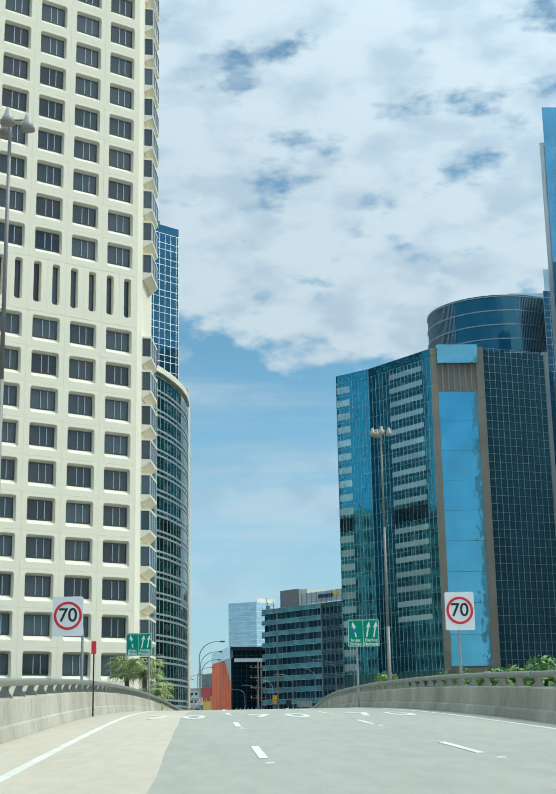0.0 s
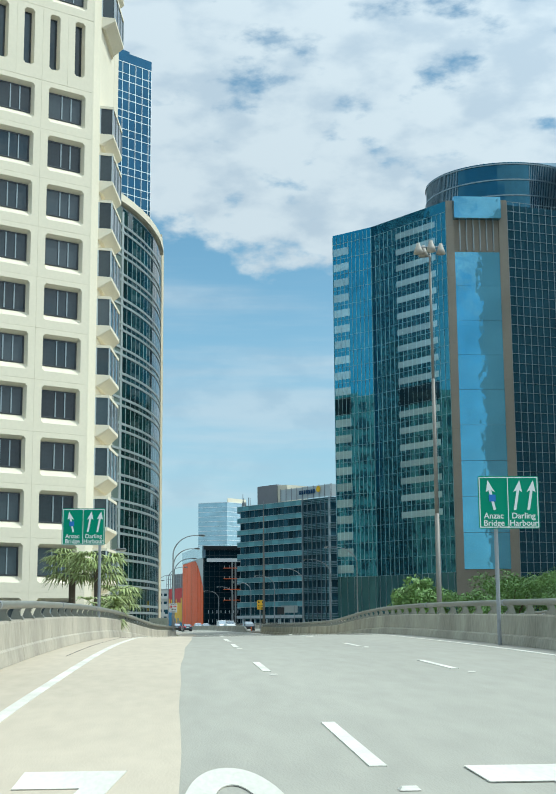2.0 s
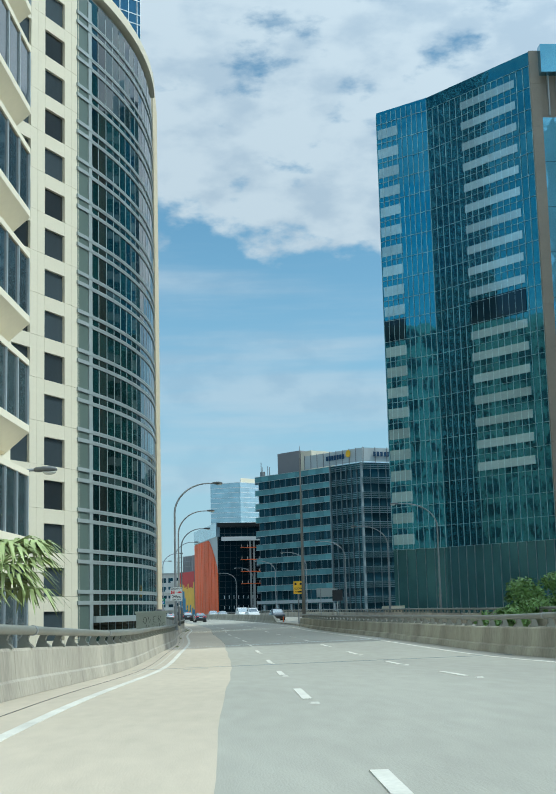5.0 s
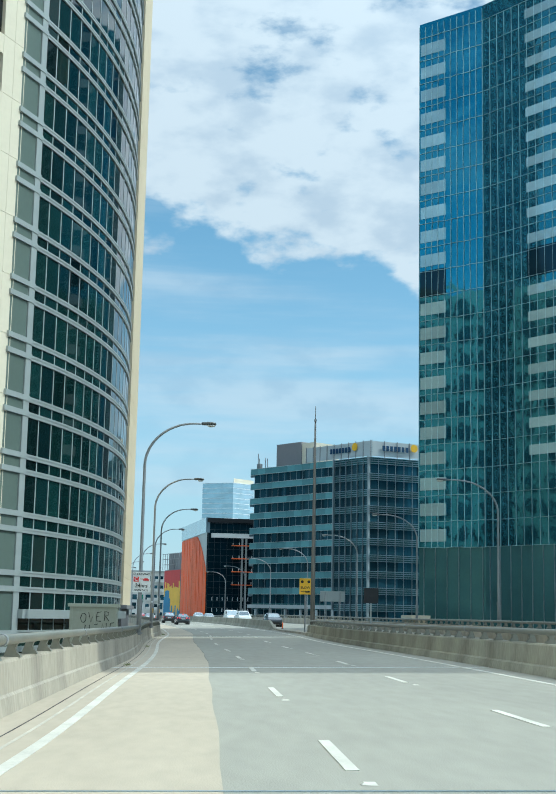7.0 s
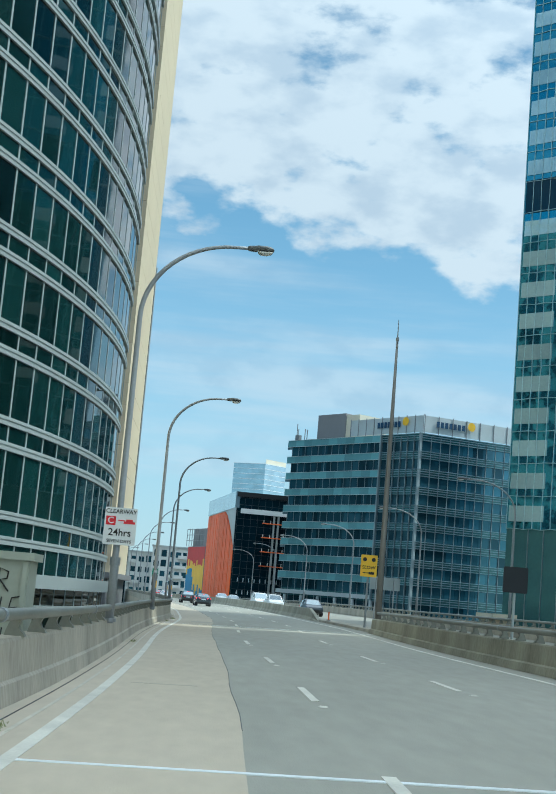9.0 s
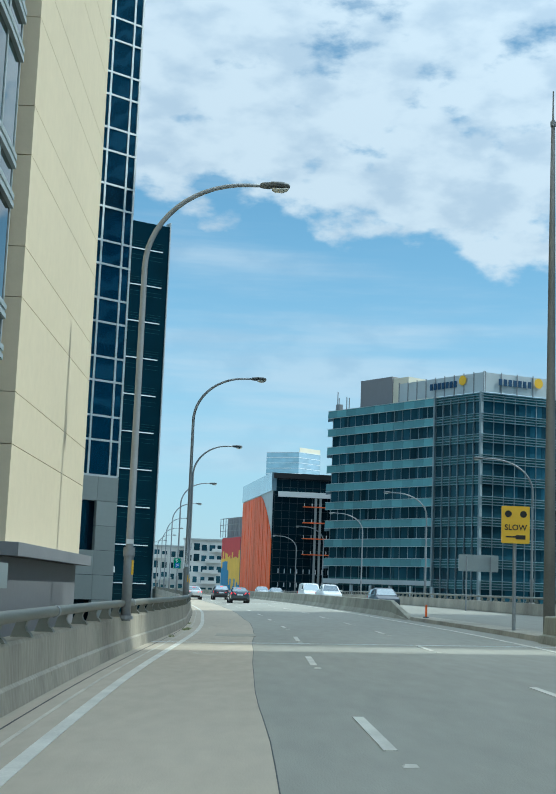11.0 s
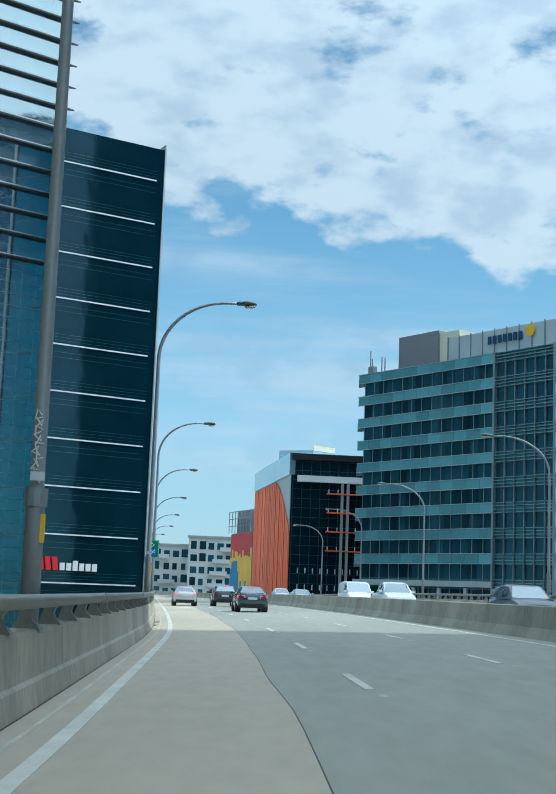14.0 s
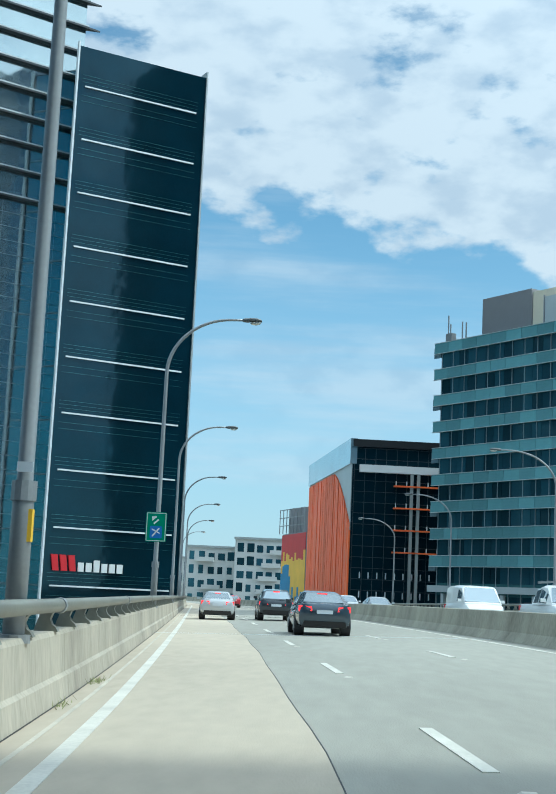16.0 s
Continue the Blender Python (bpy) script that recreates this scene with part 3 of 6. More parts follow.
# parapets
left_wall = thing("wall_left", "stained concrete parapet in long panels along the motorway", "parapet", kind="structure")
panels(left_wall, [(-0.52, 0.002), (-0.56, 0.25), (-0.60, 0.29), (-0.63, 0.74), (-0.66, 0.79), (-0.94, 0.79), (-0.98, -1.6), (-0.90, -1.6), (-0.90, 0.002)], -70, 600, 6.1, M["parapet"], True)
right_wall = thing("wall_right", "stained concrete barrier in long panels along the motorway", "parapet", kind="structure")
panels(right_wall, [(10.35, 0), (10.40, 0.22), (10.50, 0.26), (10.54, 0.74), (10.58, 0.78), (10.84, 0.78), (10.88, -1.0), (10.80, -1.0), (10.8, 0.0)], -70, 206, 6.1, M["barrier"])
median = thing("median_barrier", "stained concrete median barrier with a sloping end", "barrier", kind="structure")
MEDIAN = [(10.30, 0), (10.48, 0.3), (10.58, 0.90), (10.62, 0.92), (10.78, 0.92), (10.82, 0.90), (10.90, 0.3), (11.08, 0.0)]
panels(median, MEDIAN, 241, 600, 6.1, M["barrier"])
bm = bmesh.new()
v0 = [bm.verts.new(road(240.99, u, z)) for u, z in MEDIAN]
v1 = [bm.verts.new(road(234, u, 0.01)) for u, z in MEDIAN]
for k in range(len(MEDIAN) - 1):
    bm.faces.new((v0[k], v0[k + 1], v1[k + 1], v1[k]))
part("sloping_end", bm, M["barrier"], median)
bm = bmesh.new()
ribbon(bm, 206.5, 233.8, [(10.55, 0.0), (10.58, 0.16), (10.75, 0.18), (11.6, 0.18), (11.7, 0.0)])
tagged(part("median_kerb", bm, M["parapet"]), "low concrete kerb between the two carriageways", "kerb", kind="structure")
far_wall = thing("wall_far", "concrete parapet beyond the oncoming lanes", "parapet", kind="structure")
panels(far_wall, [(21.3, 0), (21.35, 0.75), (21.6, 0.75), (21.65, -1.2), (21.5, -1.2), (21.5, 0)], 60, 600, 12.2, M["parapet"])


# ---- buildings ----
def wall_thing(name, label, category="building"):
    return thing(name, label, category)


def window_mesh(w, h, cols=3, split=None, frame_w=0.06):
    """Frame and glass of one window, from its lower left corner, glass a little behind the frame."""
    bm = bmesh.new()
    d, e = 0.06, frame_w
    loops = [[bm.verts.new((x, y, z)) for x, z in ((a, a), (w - a, a), (w - a, h - a), (a, h - a))] for a, y in ((0, 0), (0, -d), (e, -d), (e, 0))]
    for p, q in zip(loops, loops[1:] + loops[:1]):
        for k in range(4):
            bm.faces.new((p[k], p[(k + 1) % 4], q[(k + 1) % 4], q[k]))
    bmesh.ops.recalc_face_normals(bm, faces=bm.faces)
    frame_me = bpy.data.meshes.new("window_frame")
    bm.to_mesh(frame_me)
    bm.free()
    frame_me.materials.append(M["dark_frame"])
    bm = bmesh.new()
    box(bm, -e / 2, e / 2, -d - 0.01, 0, e, h - e)
    bar_me = bpy.data.meshes.new("mullion")
    bm.to_mesh(bar_me)
    bm.free()
    bar_me.materials.append(M["mullion"])
    bm = bmesh.new()
    box(bm, frame_w, w - frame_w, -0.02, 0.0, frame_w, h - frame_w)
    pane_me = bpy.data.meshes.new("pane")
    bm.to_mesh(pane_me)
    bm.free()
    pane_me.materials.append(M["win"])
    return frame_me, pane_me, bar_me


def reveal_panel(w, h, inner, outer, deep, mat):
    """A precast panel with a splayed opening: outer and inner are (x0, x1, z0, z1)."""
    bm = bmesh.new()

    def ring(r, y, soft=0.0):
        x0, x1, z0, z1 = r
        s = max(soft, 0.001)
        return [bm.verts.new((x, y, z)) for x, z in ((x0 + s, z0), (x1 - s, z0), (x1, z0 + s), (x1, z1 - s), (x1 - s, z1), (x0 + s, z1), (x0, z1 - s), (x0, z0 + s))]

    j = 0.004
    rim, face, mouth, inn = ring((j, w - j, j, h - j), 0.05), ring((j, w - j, j, h - j), 0.0), ring(outer, 0.0, 0.14), ring(inner, deep, 0.03)
    for a, b in ((rim, face), (face, mouth), (mouth, inn)):
        for k in range(8):
            bm.faces.new((a[k], a[(k + 1) % 8], b[(k + 1) % 8], b[k]))
    bmesh.ops.recalc_face_normals(bm, faces=bm.faces)
    for f in bm.faces:
        if f.normal.y > 0.01 and abs(f.normal.y) > 0.9:
            f.normal_flip()
    me = bpy.data.meshes.new("concrete_panel")
    bm.to_mesh(me)
    bm.free()
    me.materials.append(mat)
    return me


def hotel():
    ob = thing("tower_block", "tall cream concrete tower block with rows of deep-set dark windows", "building")
    f1 = Facade((-22.1, 100.7), (-7.0, 110.4))
    f2 = Facade((-6.62, 111.2), (-6.15, 117.2))
    fc = Facade((-7.0, 110.4), (-6.62, 111.2))
    top = 76.0
    bm = bmesh.new()
    p = [f1.pt(0, 0, -0.5), f1.pt(f1.length, 0, -0.5), f2.pt(f2.length, 0, -0.1), Vector((-14, 136, 0)), Vector((-40, 136, 0))]
    prism(bm, [(v.x, v.y) for v in p], GROUND, top)
    part("core", bm, M["cream"], ob)
    cell = reveal_panel(3.5, 3.135, (0.62, 2.92, 0.95, 2.62), (0.50, 3.04, 0.55, 2.82), 0.40, M["cream"])
    slot = reveal_panel(1.75, 4.82, (0.55, 1.12, 1.0, 4.35), (0.48, 1.19, 0.85, 4.5), 0.45, M["cream"])
    frame_me, pane_me, bar_me = window_mesh(2.3, 1.65, split=(0.95, 1.58), frame_w=0.075)
    sf, sp, _ = window_mesh(0.57, 3.35, cols=1)
    rows = [3.27 + 3.135 * k for k in range(-4, 10)] + [39.46 + 3.135 * k for k in range(11)]
    for z in rows:
        for k in range(5):
            a = 14.4 - 3.5 * k
            share("concrete_panel", cell, ob, f1.matrix(a, z))
            w = share("window", frame_me, ob, f1.matrix(a + 0.62, z + 0.95, -0.38))
            share("pane", pane_me, w, Matrix())
            for x in (0.95, 1.58):
                share("mullion", bar_me, w, Matrix.Translation((x, 0, 0)))
    for k in range(10):
        a = 14.4 + 1.75 - 1.75 * k
        share("concrete_panel", slot, ob, f1.matrix(a, 34.63))
        w = share("window", sf, ob, f1.matrix(a + 0.55, 35.63, -0.43))
        share("pane", sp, w, Matrix())
    for fx, a0, a1, d0 in ((f1, 17.9, f1.length + 0.05, -0.5), (f2, 0.0, f2.length, -0.3), (fc, 0.0, fc.length, -0.3)):
        bm = bmesh.new()
        fx.box(bm, a0, a1, GROUND, top, d0, 0.0)
        part("corner_wall", bm, M["cream"], ob)
    # bay windows of the corner
    bm = bmesh.new()
    a0, a1, b0, b1, out = 0.2, 5.1, 0.45, 4.6, 0.85

    def ring(z, k):
        e = [(a0, 0), (b0, out * k), (b1, out * k), (a1, 0)]
        return [bm.verts.new(f2.pt(a, z, d)) for a, d in e]

    base = [ring(0.0, 0.25), ring(0.55, 1.0), ring(0.75, 1.0), ring(2.45, 1.0), ring(2.62, 1.0)]
    for lo, hi in ((0, 1), (1, 2), (3, 4)):
        for i in range(3):
            bm.faces.new((base[lo][i], base[lo][i + 1], base[hi][i + 1], base[hi][i]))
    bm.faces.new(base[0][::-1])
    bm.faces.new(base[2])
    bm.faces.new(base[3][::-1])
    bm.faces.new(base[4])
    me_shell = bpy.data.meshes.new("bay_shell")
    bm.to_mesh(me_shell)
    bm.free()
    me_shell.materials.append(M["cream"])
    corners = [(a0, 0), (b0, out), (b1, out), (a1, 0)]
    panes, frames = [], []
    for (s0, d0), (s1, d1) in zip(corners, corners[1:]):
        fa = Facade(f2.pt(s0, 0, d0).xy, f2.pt(s1, 0, d1).xy)
        bm = bmesh.new()
        fa.box(bm, 0.03, fa.length - 0.03, 0.75, 2.45, -0.08, -0.05)
        me = bpy.data.meshes.new("pane")
        bm.to_mesh(me)
        bm.free()
        me.materials.append(M["bay_glass"])
        panes.append(me)
        n = 3 if fa.length > 1.5 else 1
        for k in range(n + 1):
            bm = bmesh.new()
            c = min(max(fa.length * k / n, 0.04), fa.length - 0.04)
            fa.box(bm, c - 0.04, c + 0.04, 0.75, 2.45, -0.09, 0.0)
            me = bpy.data.meshes.new("bay_post")
            bm.to_mesh(me)
            bm.free()
            me.materials.append(M["pale_mullion"])
            frames.append(me)
    for z in rows:
        m = Matrix.Translation((0, 0, z + 0.1))
        bay = share("bay_window", me_shell, ob, m)
        for me in frames:
            share("bay_post", me, bay, Matrix())
        for me in panes:
            share("pane", me, bay, Matrix())
    return ob


hotel()


def round_tower():
    ob = thing("office_tower", "curved dark green glass office tower with grey metal bands", "building")
    c, r = Vector((-55.55, 187.0, 0)), 51.0
    t0, t1 = -0.3797, math.atan2(2.5, 51.0)
    top, base, n = 45.4, 2.7 - 4 * 2.7, 16

    def at(i, rr, z=0.0):
        a = t0 + (t1 - t0) * i / n
        return c + Vector((rr * math.cos(a), rr * math.sin(a), z))

    def arc(bm, rr, z0, z1, thick, i0=0, i1=n, sub=2):
        count = int((i1 - i0) * sub)
        rows_ = []
        for k in range(count + 1):
            a = i0 + k / sub
            rows_.append([bm.verts.new(v) for v in (at(a, rr, z0), at(a, rr, z1), at(a, rr - thick, z1), at(a, rr - thick, z0))])
        for p, q in zip(rows_, rows_[1:]):
            for k in range(4):
                bm.faces.new((p[k], q[k], q[(k + 1) % 4], p[(k + 1) % 4]))
        bm.faces.new(rows_[0])
        bm.faces.new(rows_[-1][::-1])
        bmesh.ops.recalc_face_normals(bm, faces=bm.faces)

    bm = bmesh.new()
    pts = [at(i, r - 0.5) for i in range(n + 1)]
    prism(bm, [(v.x, v.y) for v in pts] + [(-30, 200), (-30, 172)], GROUND, top)
    part("core", bm, M["black"], ob)
    chord = (at(1, r) - at(0, r)).length
    bm = bmesh.new()
    box(bm, 0.03, chord - 0.03, 0, 0.05, 0, 1.74)
    pane_me = bpy.data.meshes.new("pane")
    bm.to_mesh(pane_me)
    bm.free()
    pane_me.materials.append(M["green_glass"])
    bm = bmesh.new()
    box(bm, 0.03, chord - 0.03, 0, 0.05, 0, 0.5)
    low_me = bpy.data.meshes.new("pane")
    bm.to_mesh(low_me)
    bm.free()
    low_me.materials.append(M["green_glass"])
    floors = [base + 2.7 * k for k in range(20) if base + 2.7 * k < top - 2.0]
    for z in floors:
        for mid in (0.0, 0.72):
            bm = bmesh.new()
            arc(bm, r + 0.02, z + mid - 0.125, z + mid - 0.03, 0.4)
            arc(bm, r - 0.01, z + mid - 0.04, z + mid + 0.04, 0.3)
            arc(bm, r + 0.02, z + mid + 0.03, z + mid + 0.125, 0.4)
            part("band", bm, M["band_metal"], ob)
        for i in range(n):
            fa = Facade(at(i, r - 0.05).xy, at(i + 1, r - 0.05).xy)
            share("pane", pane_me, ob, fa.matrix(0, z + 0.84))
            share("pane", low_me, ob, fa.matrix(0, z + 0.11))
    for i in range(n + 1):
        bm = bmesh.new()
        fa = Facade(at(i, r).xy, at(i + 0.5, r).xy)
        fa.box(bm, -0.045, 0.045, base, top, -0.2, -0.035)
        part("mullion", bm, M["band_metal"], ob)
    # the square pilaster where the curve begins: a metal post and a grey-green panel to each storey
    fa = Facade(at(-1.5, r + 0.06).xy, at(0.04, r + 0.06).xy)
    post = fa.length - 0.5
    bm = bmesh.new()
    fa.box(bm, 0, fa.length, GROUND, top, -0.6, -0.05)
    part("pilaster", bm, M["green_panel"], ob)
    bm = bmesh.new()
    fa.box(bm, post, fa.length, GROUND, top, -0.05, 0.04)
    part("pilaster_post", bm, M["band_metal"], ob)
    for z in floors:
        for mid in (0.0, 0.72):
            bm = bmesh.new()
            fa.box(bm, -0.05, fa.length + 0.03, z + mid - 0.125, z + mid + 0.125, -0.06, 0.07)
            part("pilaster_band", bm, M["band_metal"], ob)
        for lo_, hi_ in ((0.15, 0.57), (0.87, 2.55)):
            bm = bmesh.new()
            fa.box(bm, 0.06, post - 0.04, z + lo_, z + hi_, -0.05, -0.02)
            part("pilaster_panel", bm, M["green_panel"], ob)
    bm = bmesh.new()
    arc(bm, r + 0.35, 1.38, 1.80, 0.7)
    part("base_ledge", bm, M["band_metal"], ob, "pale stone ledge round the base")
    bm = bmesh.new()
    arc(bm, r + 0.25, top + 1.0, top + 1.8, 2.2, -2, n - 1)
    part("cornice", bm, M["cream"], ob)
    bm = bmesh.new()
    arc(bm, r - 0.2, top - 0.4, top + 0.7, 0.4, -1, n)
    part("parapet", bm, M["grey_metal"], ob)
    for i in range(0, n + 1, 3):
        bm = bmesh.new()
        v = at(i, r - 0.6)
        tube(bm, [v + Vector((0, 0, top)), v + Vector((0, 0, top + 1.3))], 0.12, 8)
        part("cornice_post", bm, M["grey_metal"], ob)
    # end wall beside the curve
    bm = bmesh.new()
    end = Facade((-4.55, 190.6), (-4.55, 200.4))
    z, k = 2.2, 0
    while z < top + 3.5:
        h = (1.75, 0.95)[k % 2]
        end.box(bm, 0, end.length, z, z + h - 0.015, -1.5, 0.0)
        part("end_panel", bm, M["beige"], ob, "plain beige end wall panel")
        bm = bmesh.new()
        z, k = z + h, k + 1
    end.box(bm, -0.2, end.length + 0.25, 1.95, 2.19, -1.6, 0.28)
    part("end_ledge", bm, M["grey_plant"], ob, "dark grey stone ledge")
    bm = bmesh.new()
    end.box(bm, 0.0, end.length, GROUND, 1.94, -1.6, -0.06)
    part("end_base", bm, M["grey_plant"], ob, "dark grey stone base")
    bm = bmesh.new()
    prism(bm, [(-5.2, 200.3), (-5.3, 190.7), (-30, 196), (-30, 203)], GROUND, top)
    part("rear_core", bm, M["beige"], ob)
    side = Facade((-15.0, 154.0), (-8.83, 166.45))
    # cream end of the next block: piers of precast panels and recessed windows between them
    cuts = [(0.0, 1.6), (4.0, 4.8), (4.8, 5.6), (8.0, 8.8), (8.8, 9.67), (12.07, 12.95), (12.95, side.length - 0.02)]
    gaps = [(1.6, 4.0), (5.6, 8.0), (9.67, 12.07)]
    shapes = {}

    def slab(name, w, h, d0, mat):
        key = (name, round(w, 2), h)
        if key not in shapes:
            bm_ = bmesh.new()
            box(bm_, 0.008, w - 0.008, d0, 1.2, 0.008, h - 0.008)
            shapes[key] = bpy.data.meshes.new(name)
            bm_.to_mesh(shapes[key])
            bm_.free()
            shapes[key].materials.append(M[mat])
        return shapes[key]

    for k in range(27):
        z = 25.28 + 2.77 * (k - 13)
        for a, b in cuts:
            share("side_panel", slab("side_panel", b - a, 2.77, 0.0, "cream"), ob, side.matrix(a, z))
        for a, b in gaps:
            share("side_panel", slab("side_panel", b - a, 0.95, 0.0, "cream"), ob, side.matrix(a, z + 1.82))
            share("side_window", slab("side_window", b - a, 1.82, 0.18, "win"), ob, side.matrix(a, z))
    return ob


round_tower()


def grid_mesh(fa, a_lines, z_lines, wide, d0, d1, bm=None):
    """Mullions and transoms of a curtain wall, joined."""
    bm = bm or bmesh.new()
    for a in a_lines:
        fa.box(bm, a - wide / 2, a + wide / 2, z_lines[0], z_lines[-1], d0, d1)
    for z in z_lines:
        fa.box(bm, a_lines[0], a_lines[-1], z - wide / 2, z + wide / 2, d0, d1 - 0.004)
    return bm


def stuff(ob):
    ob["kind"] = "stuff"
    return ob


def steps(a, b, d):
    n = max(1, round((b - a) / d))
    return [a + (b - a) * i / n for i in range(n + 1)]


def grid_tower():
    """Dark blue glass with a white grid over a grey stone base."""
    ob = thing("office_block", "tall blue glass office tower with white grid over grey stone base", "building")
    q = Vector((-7.72, 237.7))
    u = Vector((0.77, 0.638)).normalized()
    wide, foot = 13.0, 7.15
    p = q - wide * u
    fa = Facade(p, q)
    bm = bmesh.new()
    prism(bm, [tuple(p), tuple(q), (-20, 256), (-36, 247)], foot, 94)
    prism(bm, [(-15, 236), (-11.5, 239.5), (-19, 253), (-30, 246)], 94, 96.5)
    prism(bm, [tuple(p + Vector((-0.3, 0.3))), tuple(q + Vector((-0.3, 0.3))), (-20, 256), (-36, 247)], GROUND, foot)
    part("body", bm, M["navy"], ob)
    cols = [wide - 0.05, wide - 0.6] + [wide - 0.6 - 1.34 * k for k in range(1, 10)] + [0.03]
    rows = [foot + 0.05]
    k = 0
    while rows[-1] < 92:
        rows.append(rows[-1] + (1.9, 1.3)[k % 2])
        k += 1
    bm = grid_mesh(fa, sorted(cols), rows, 0.11, 0.0, 0.06)
    stuff(part("window_grid", bm, M["white_frame"], ob))
    size = 1.30
    bm = bmesh.new()
    box(bm, 0.01, size - 0.01, 0, 0.25, 0.01, size - 0.01)
    tile = bpy.data.meshes.new("stone_panel")
    bm.to_mesh(tile)
    bm.free()
    tile.materials.append(M["stone_grey"])
    holes = [(c, r) for c in (8, 7, 5, 4, 2, 1) for r in (9, 8, 5, 4)]
    low = foot - 11 * size
    for c in range(10):
        for r in range(11):
            if (c, r) not in holes:
                share("stone_panel", tile, ob, fa.matrix(c * size, low + size * r, 0.08))
    return ob


grid_tower()


def dark_office():
    """The dark bank building with white lines, and the finned glass tower beside it."""
    ob = thing("bank_building", "black glass office building with thin white lines at each storey", "building")
    fa = Facade((-33.6, 394.7), (-18.62, 403.8))
    bm = bmesh.new()
    prism(bm, [(-33.6, 394.7), (-18.62, 403.8), (-24, 424), (-36.5, 416)], GROUND, 67.5)
    part("body", bm, M["black_glass"], ob)
    for k in range(11):
        z = 62.40 - 6.74 * k
        bm = bmesh.new()
        fa.box(bm, 1.05, 16.2, z - 0.09, z + 0.09, 0.0, 0.2)
        part("white_line", bm, M["white_line"], ob)
    bm = bmesh.new()
    for k in range(11):
        for dz in (-1.9, -1.15, 0.55, 1.0, 1.45):
            z = 62.40 - 6.74 * k + dz
            fa.box(bm, 0.7, 16.4, z, z + 0.03, 0.0, 0.05)
    stuff(part("window_line", bm, M["base_stone"], ob))
    bm = bmesh.new()
    fa.box(bm, -0.14, 0.06, GROUND, 68.0, -0.3, 0.28)
    part("edge_fin", bm, M["white_line"], ob)
    bm = bmesh.new()
    fa.box(bm, fa.length - 0.12, fa.length + 0.08, GROUND, 68.3, -1.5, 0.2)
    part("edge_fin", bm, M["grey_metal"], ob)
    # sign: a red three-stroke mark and plain white bars
    bm = bmesh.new()
    for k in range(3):
        a = 1.0 + 1.05 * k
        lo, hi = 3.5, 5.35
        v = [fa.pt(a + 0.25, lo, 0.3), fa.pt(a + 1.0, lo, 0.3), fa.pt(a + 0.95 - 0.2, hi, 0.3), fa.pt(a - 0.05, hi, 0.3)]
        b = [x - fa.n * 0.25 for x in v]
        quad_box(bm, [v[0], v[1], b[1], b[0], v[3], v[2], b[2], b[3]])
    mark = part("sign_mark", bm, M["red_sign"], ob, "red three-stroke sign mark")
    for k in range(6):
        bm = bmesh.new()
        a = 4.35 + 0.98 * k
        fa.box(bm, a, a + 0.72, 3.5, 4.55 + (0.35 if k == 2 else 0), 0.1, 0.3)
        part("sign_bar", bm, M["white_sign"], ob, "white bar of a wall sign")

    side = Facade((-36.5, 416.0), (-33.6, 394.7))
    bm = bmesh.new()
    side.box(bm, 0.1, side.length - 0.6, GROUND, 67.3, 0.0, 0.05)
    part("side_glass", bm, M["teal_dark"], ob, "blue glass side wall")
    for k in range(10):
        bm = bmesh.new()
        side.box(bm, 0.1, side.length - 0.6, 62.3 - 6.74 * k, 62.5 - 6.74 * k, 0.05, 0.15)
        part("side_ledge", bm, M["mullion"], ob)

    ob = thing("finned_tower", "mirror-glass tower with projecting sunshade ledges", "building")
    fb = Facade((-63.3, 379.5), (-34.5, 402.1))
    bm = bmesh.new()
    prism(bm, [(-63.3, 379.5), (-34.5, 402.1), (-44, 424), (-76, 405)], GROUND, 118)
    part("body", bm, M["finned_glass"], ob)
    bm = bmesh.new()
    for k in range(32):
        z = 48.3 - 1.745 * k
        fb.box(bm, 0, fb.length, z, z + 0.06, 0.0, 0.05)
    for a in steps(1.2, fb.length, 2.4):
        fb.box(bm, a, a + 0.025, GROUND, 48.0, 0.0, 0.02)
    stuff(part("window_line", bm, M["mullion"], ob))
    for k in range(20):
        z = 48.3 + 3.49 * k
        bm = bmesh.new()
        v = [fb.pt(0, z, 0.0), fb.pt(fb.length, z, 0.0), fb.pt(fb.length + 1.7, z, 0.75), fb.pt(fb.length, z, 0.85), fb.pt(0, z, 0.85)]
        lo, hi = [bm.verts.new(x) for x in v], [bm.verts.new(x + Vector((0, 0, 0.22))) for x in v]
        bm.faces.new(lo)
        bm.faces.new(hi[::-1])
        for i in range(5):
            bm.faces.new((lo[i], hi[i], hi[(i + 1) % 5], lo[(i + 1) % 5]))
        bmesh.ops.recalc_face_normals(bm, faces=bm.faces)
        # the shade under the ledge is put into its dark colour
        ledge = part("ledge", bm, M["dark_frame"], ob, "sunshade ledge coloured dark like its shaded underside")
        bm = bmesh.new()
        fb.box(bm, 0, fb.length, z + 0.222, z + 0.40, 0.0, 0.88)
        part("ledge_edge", bm, M["pale_mullion"], ledge, "pale upper edge")
    return ob


dark_office()


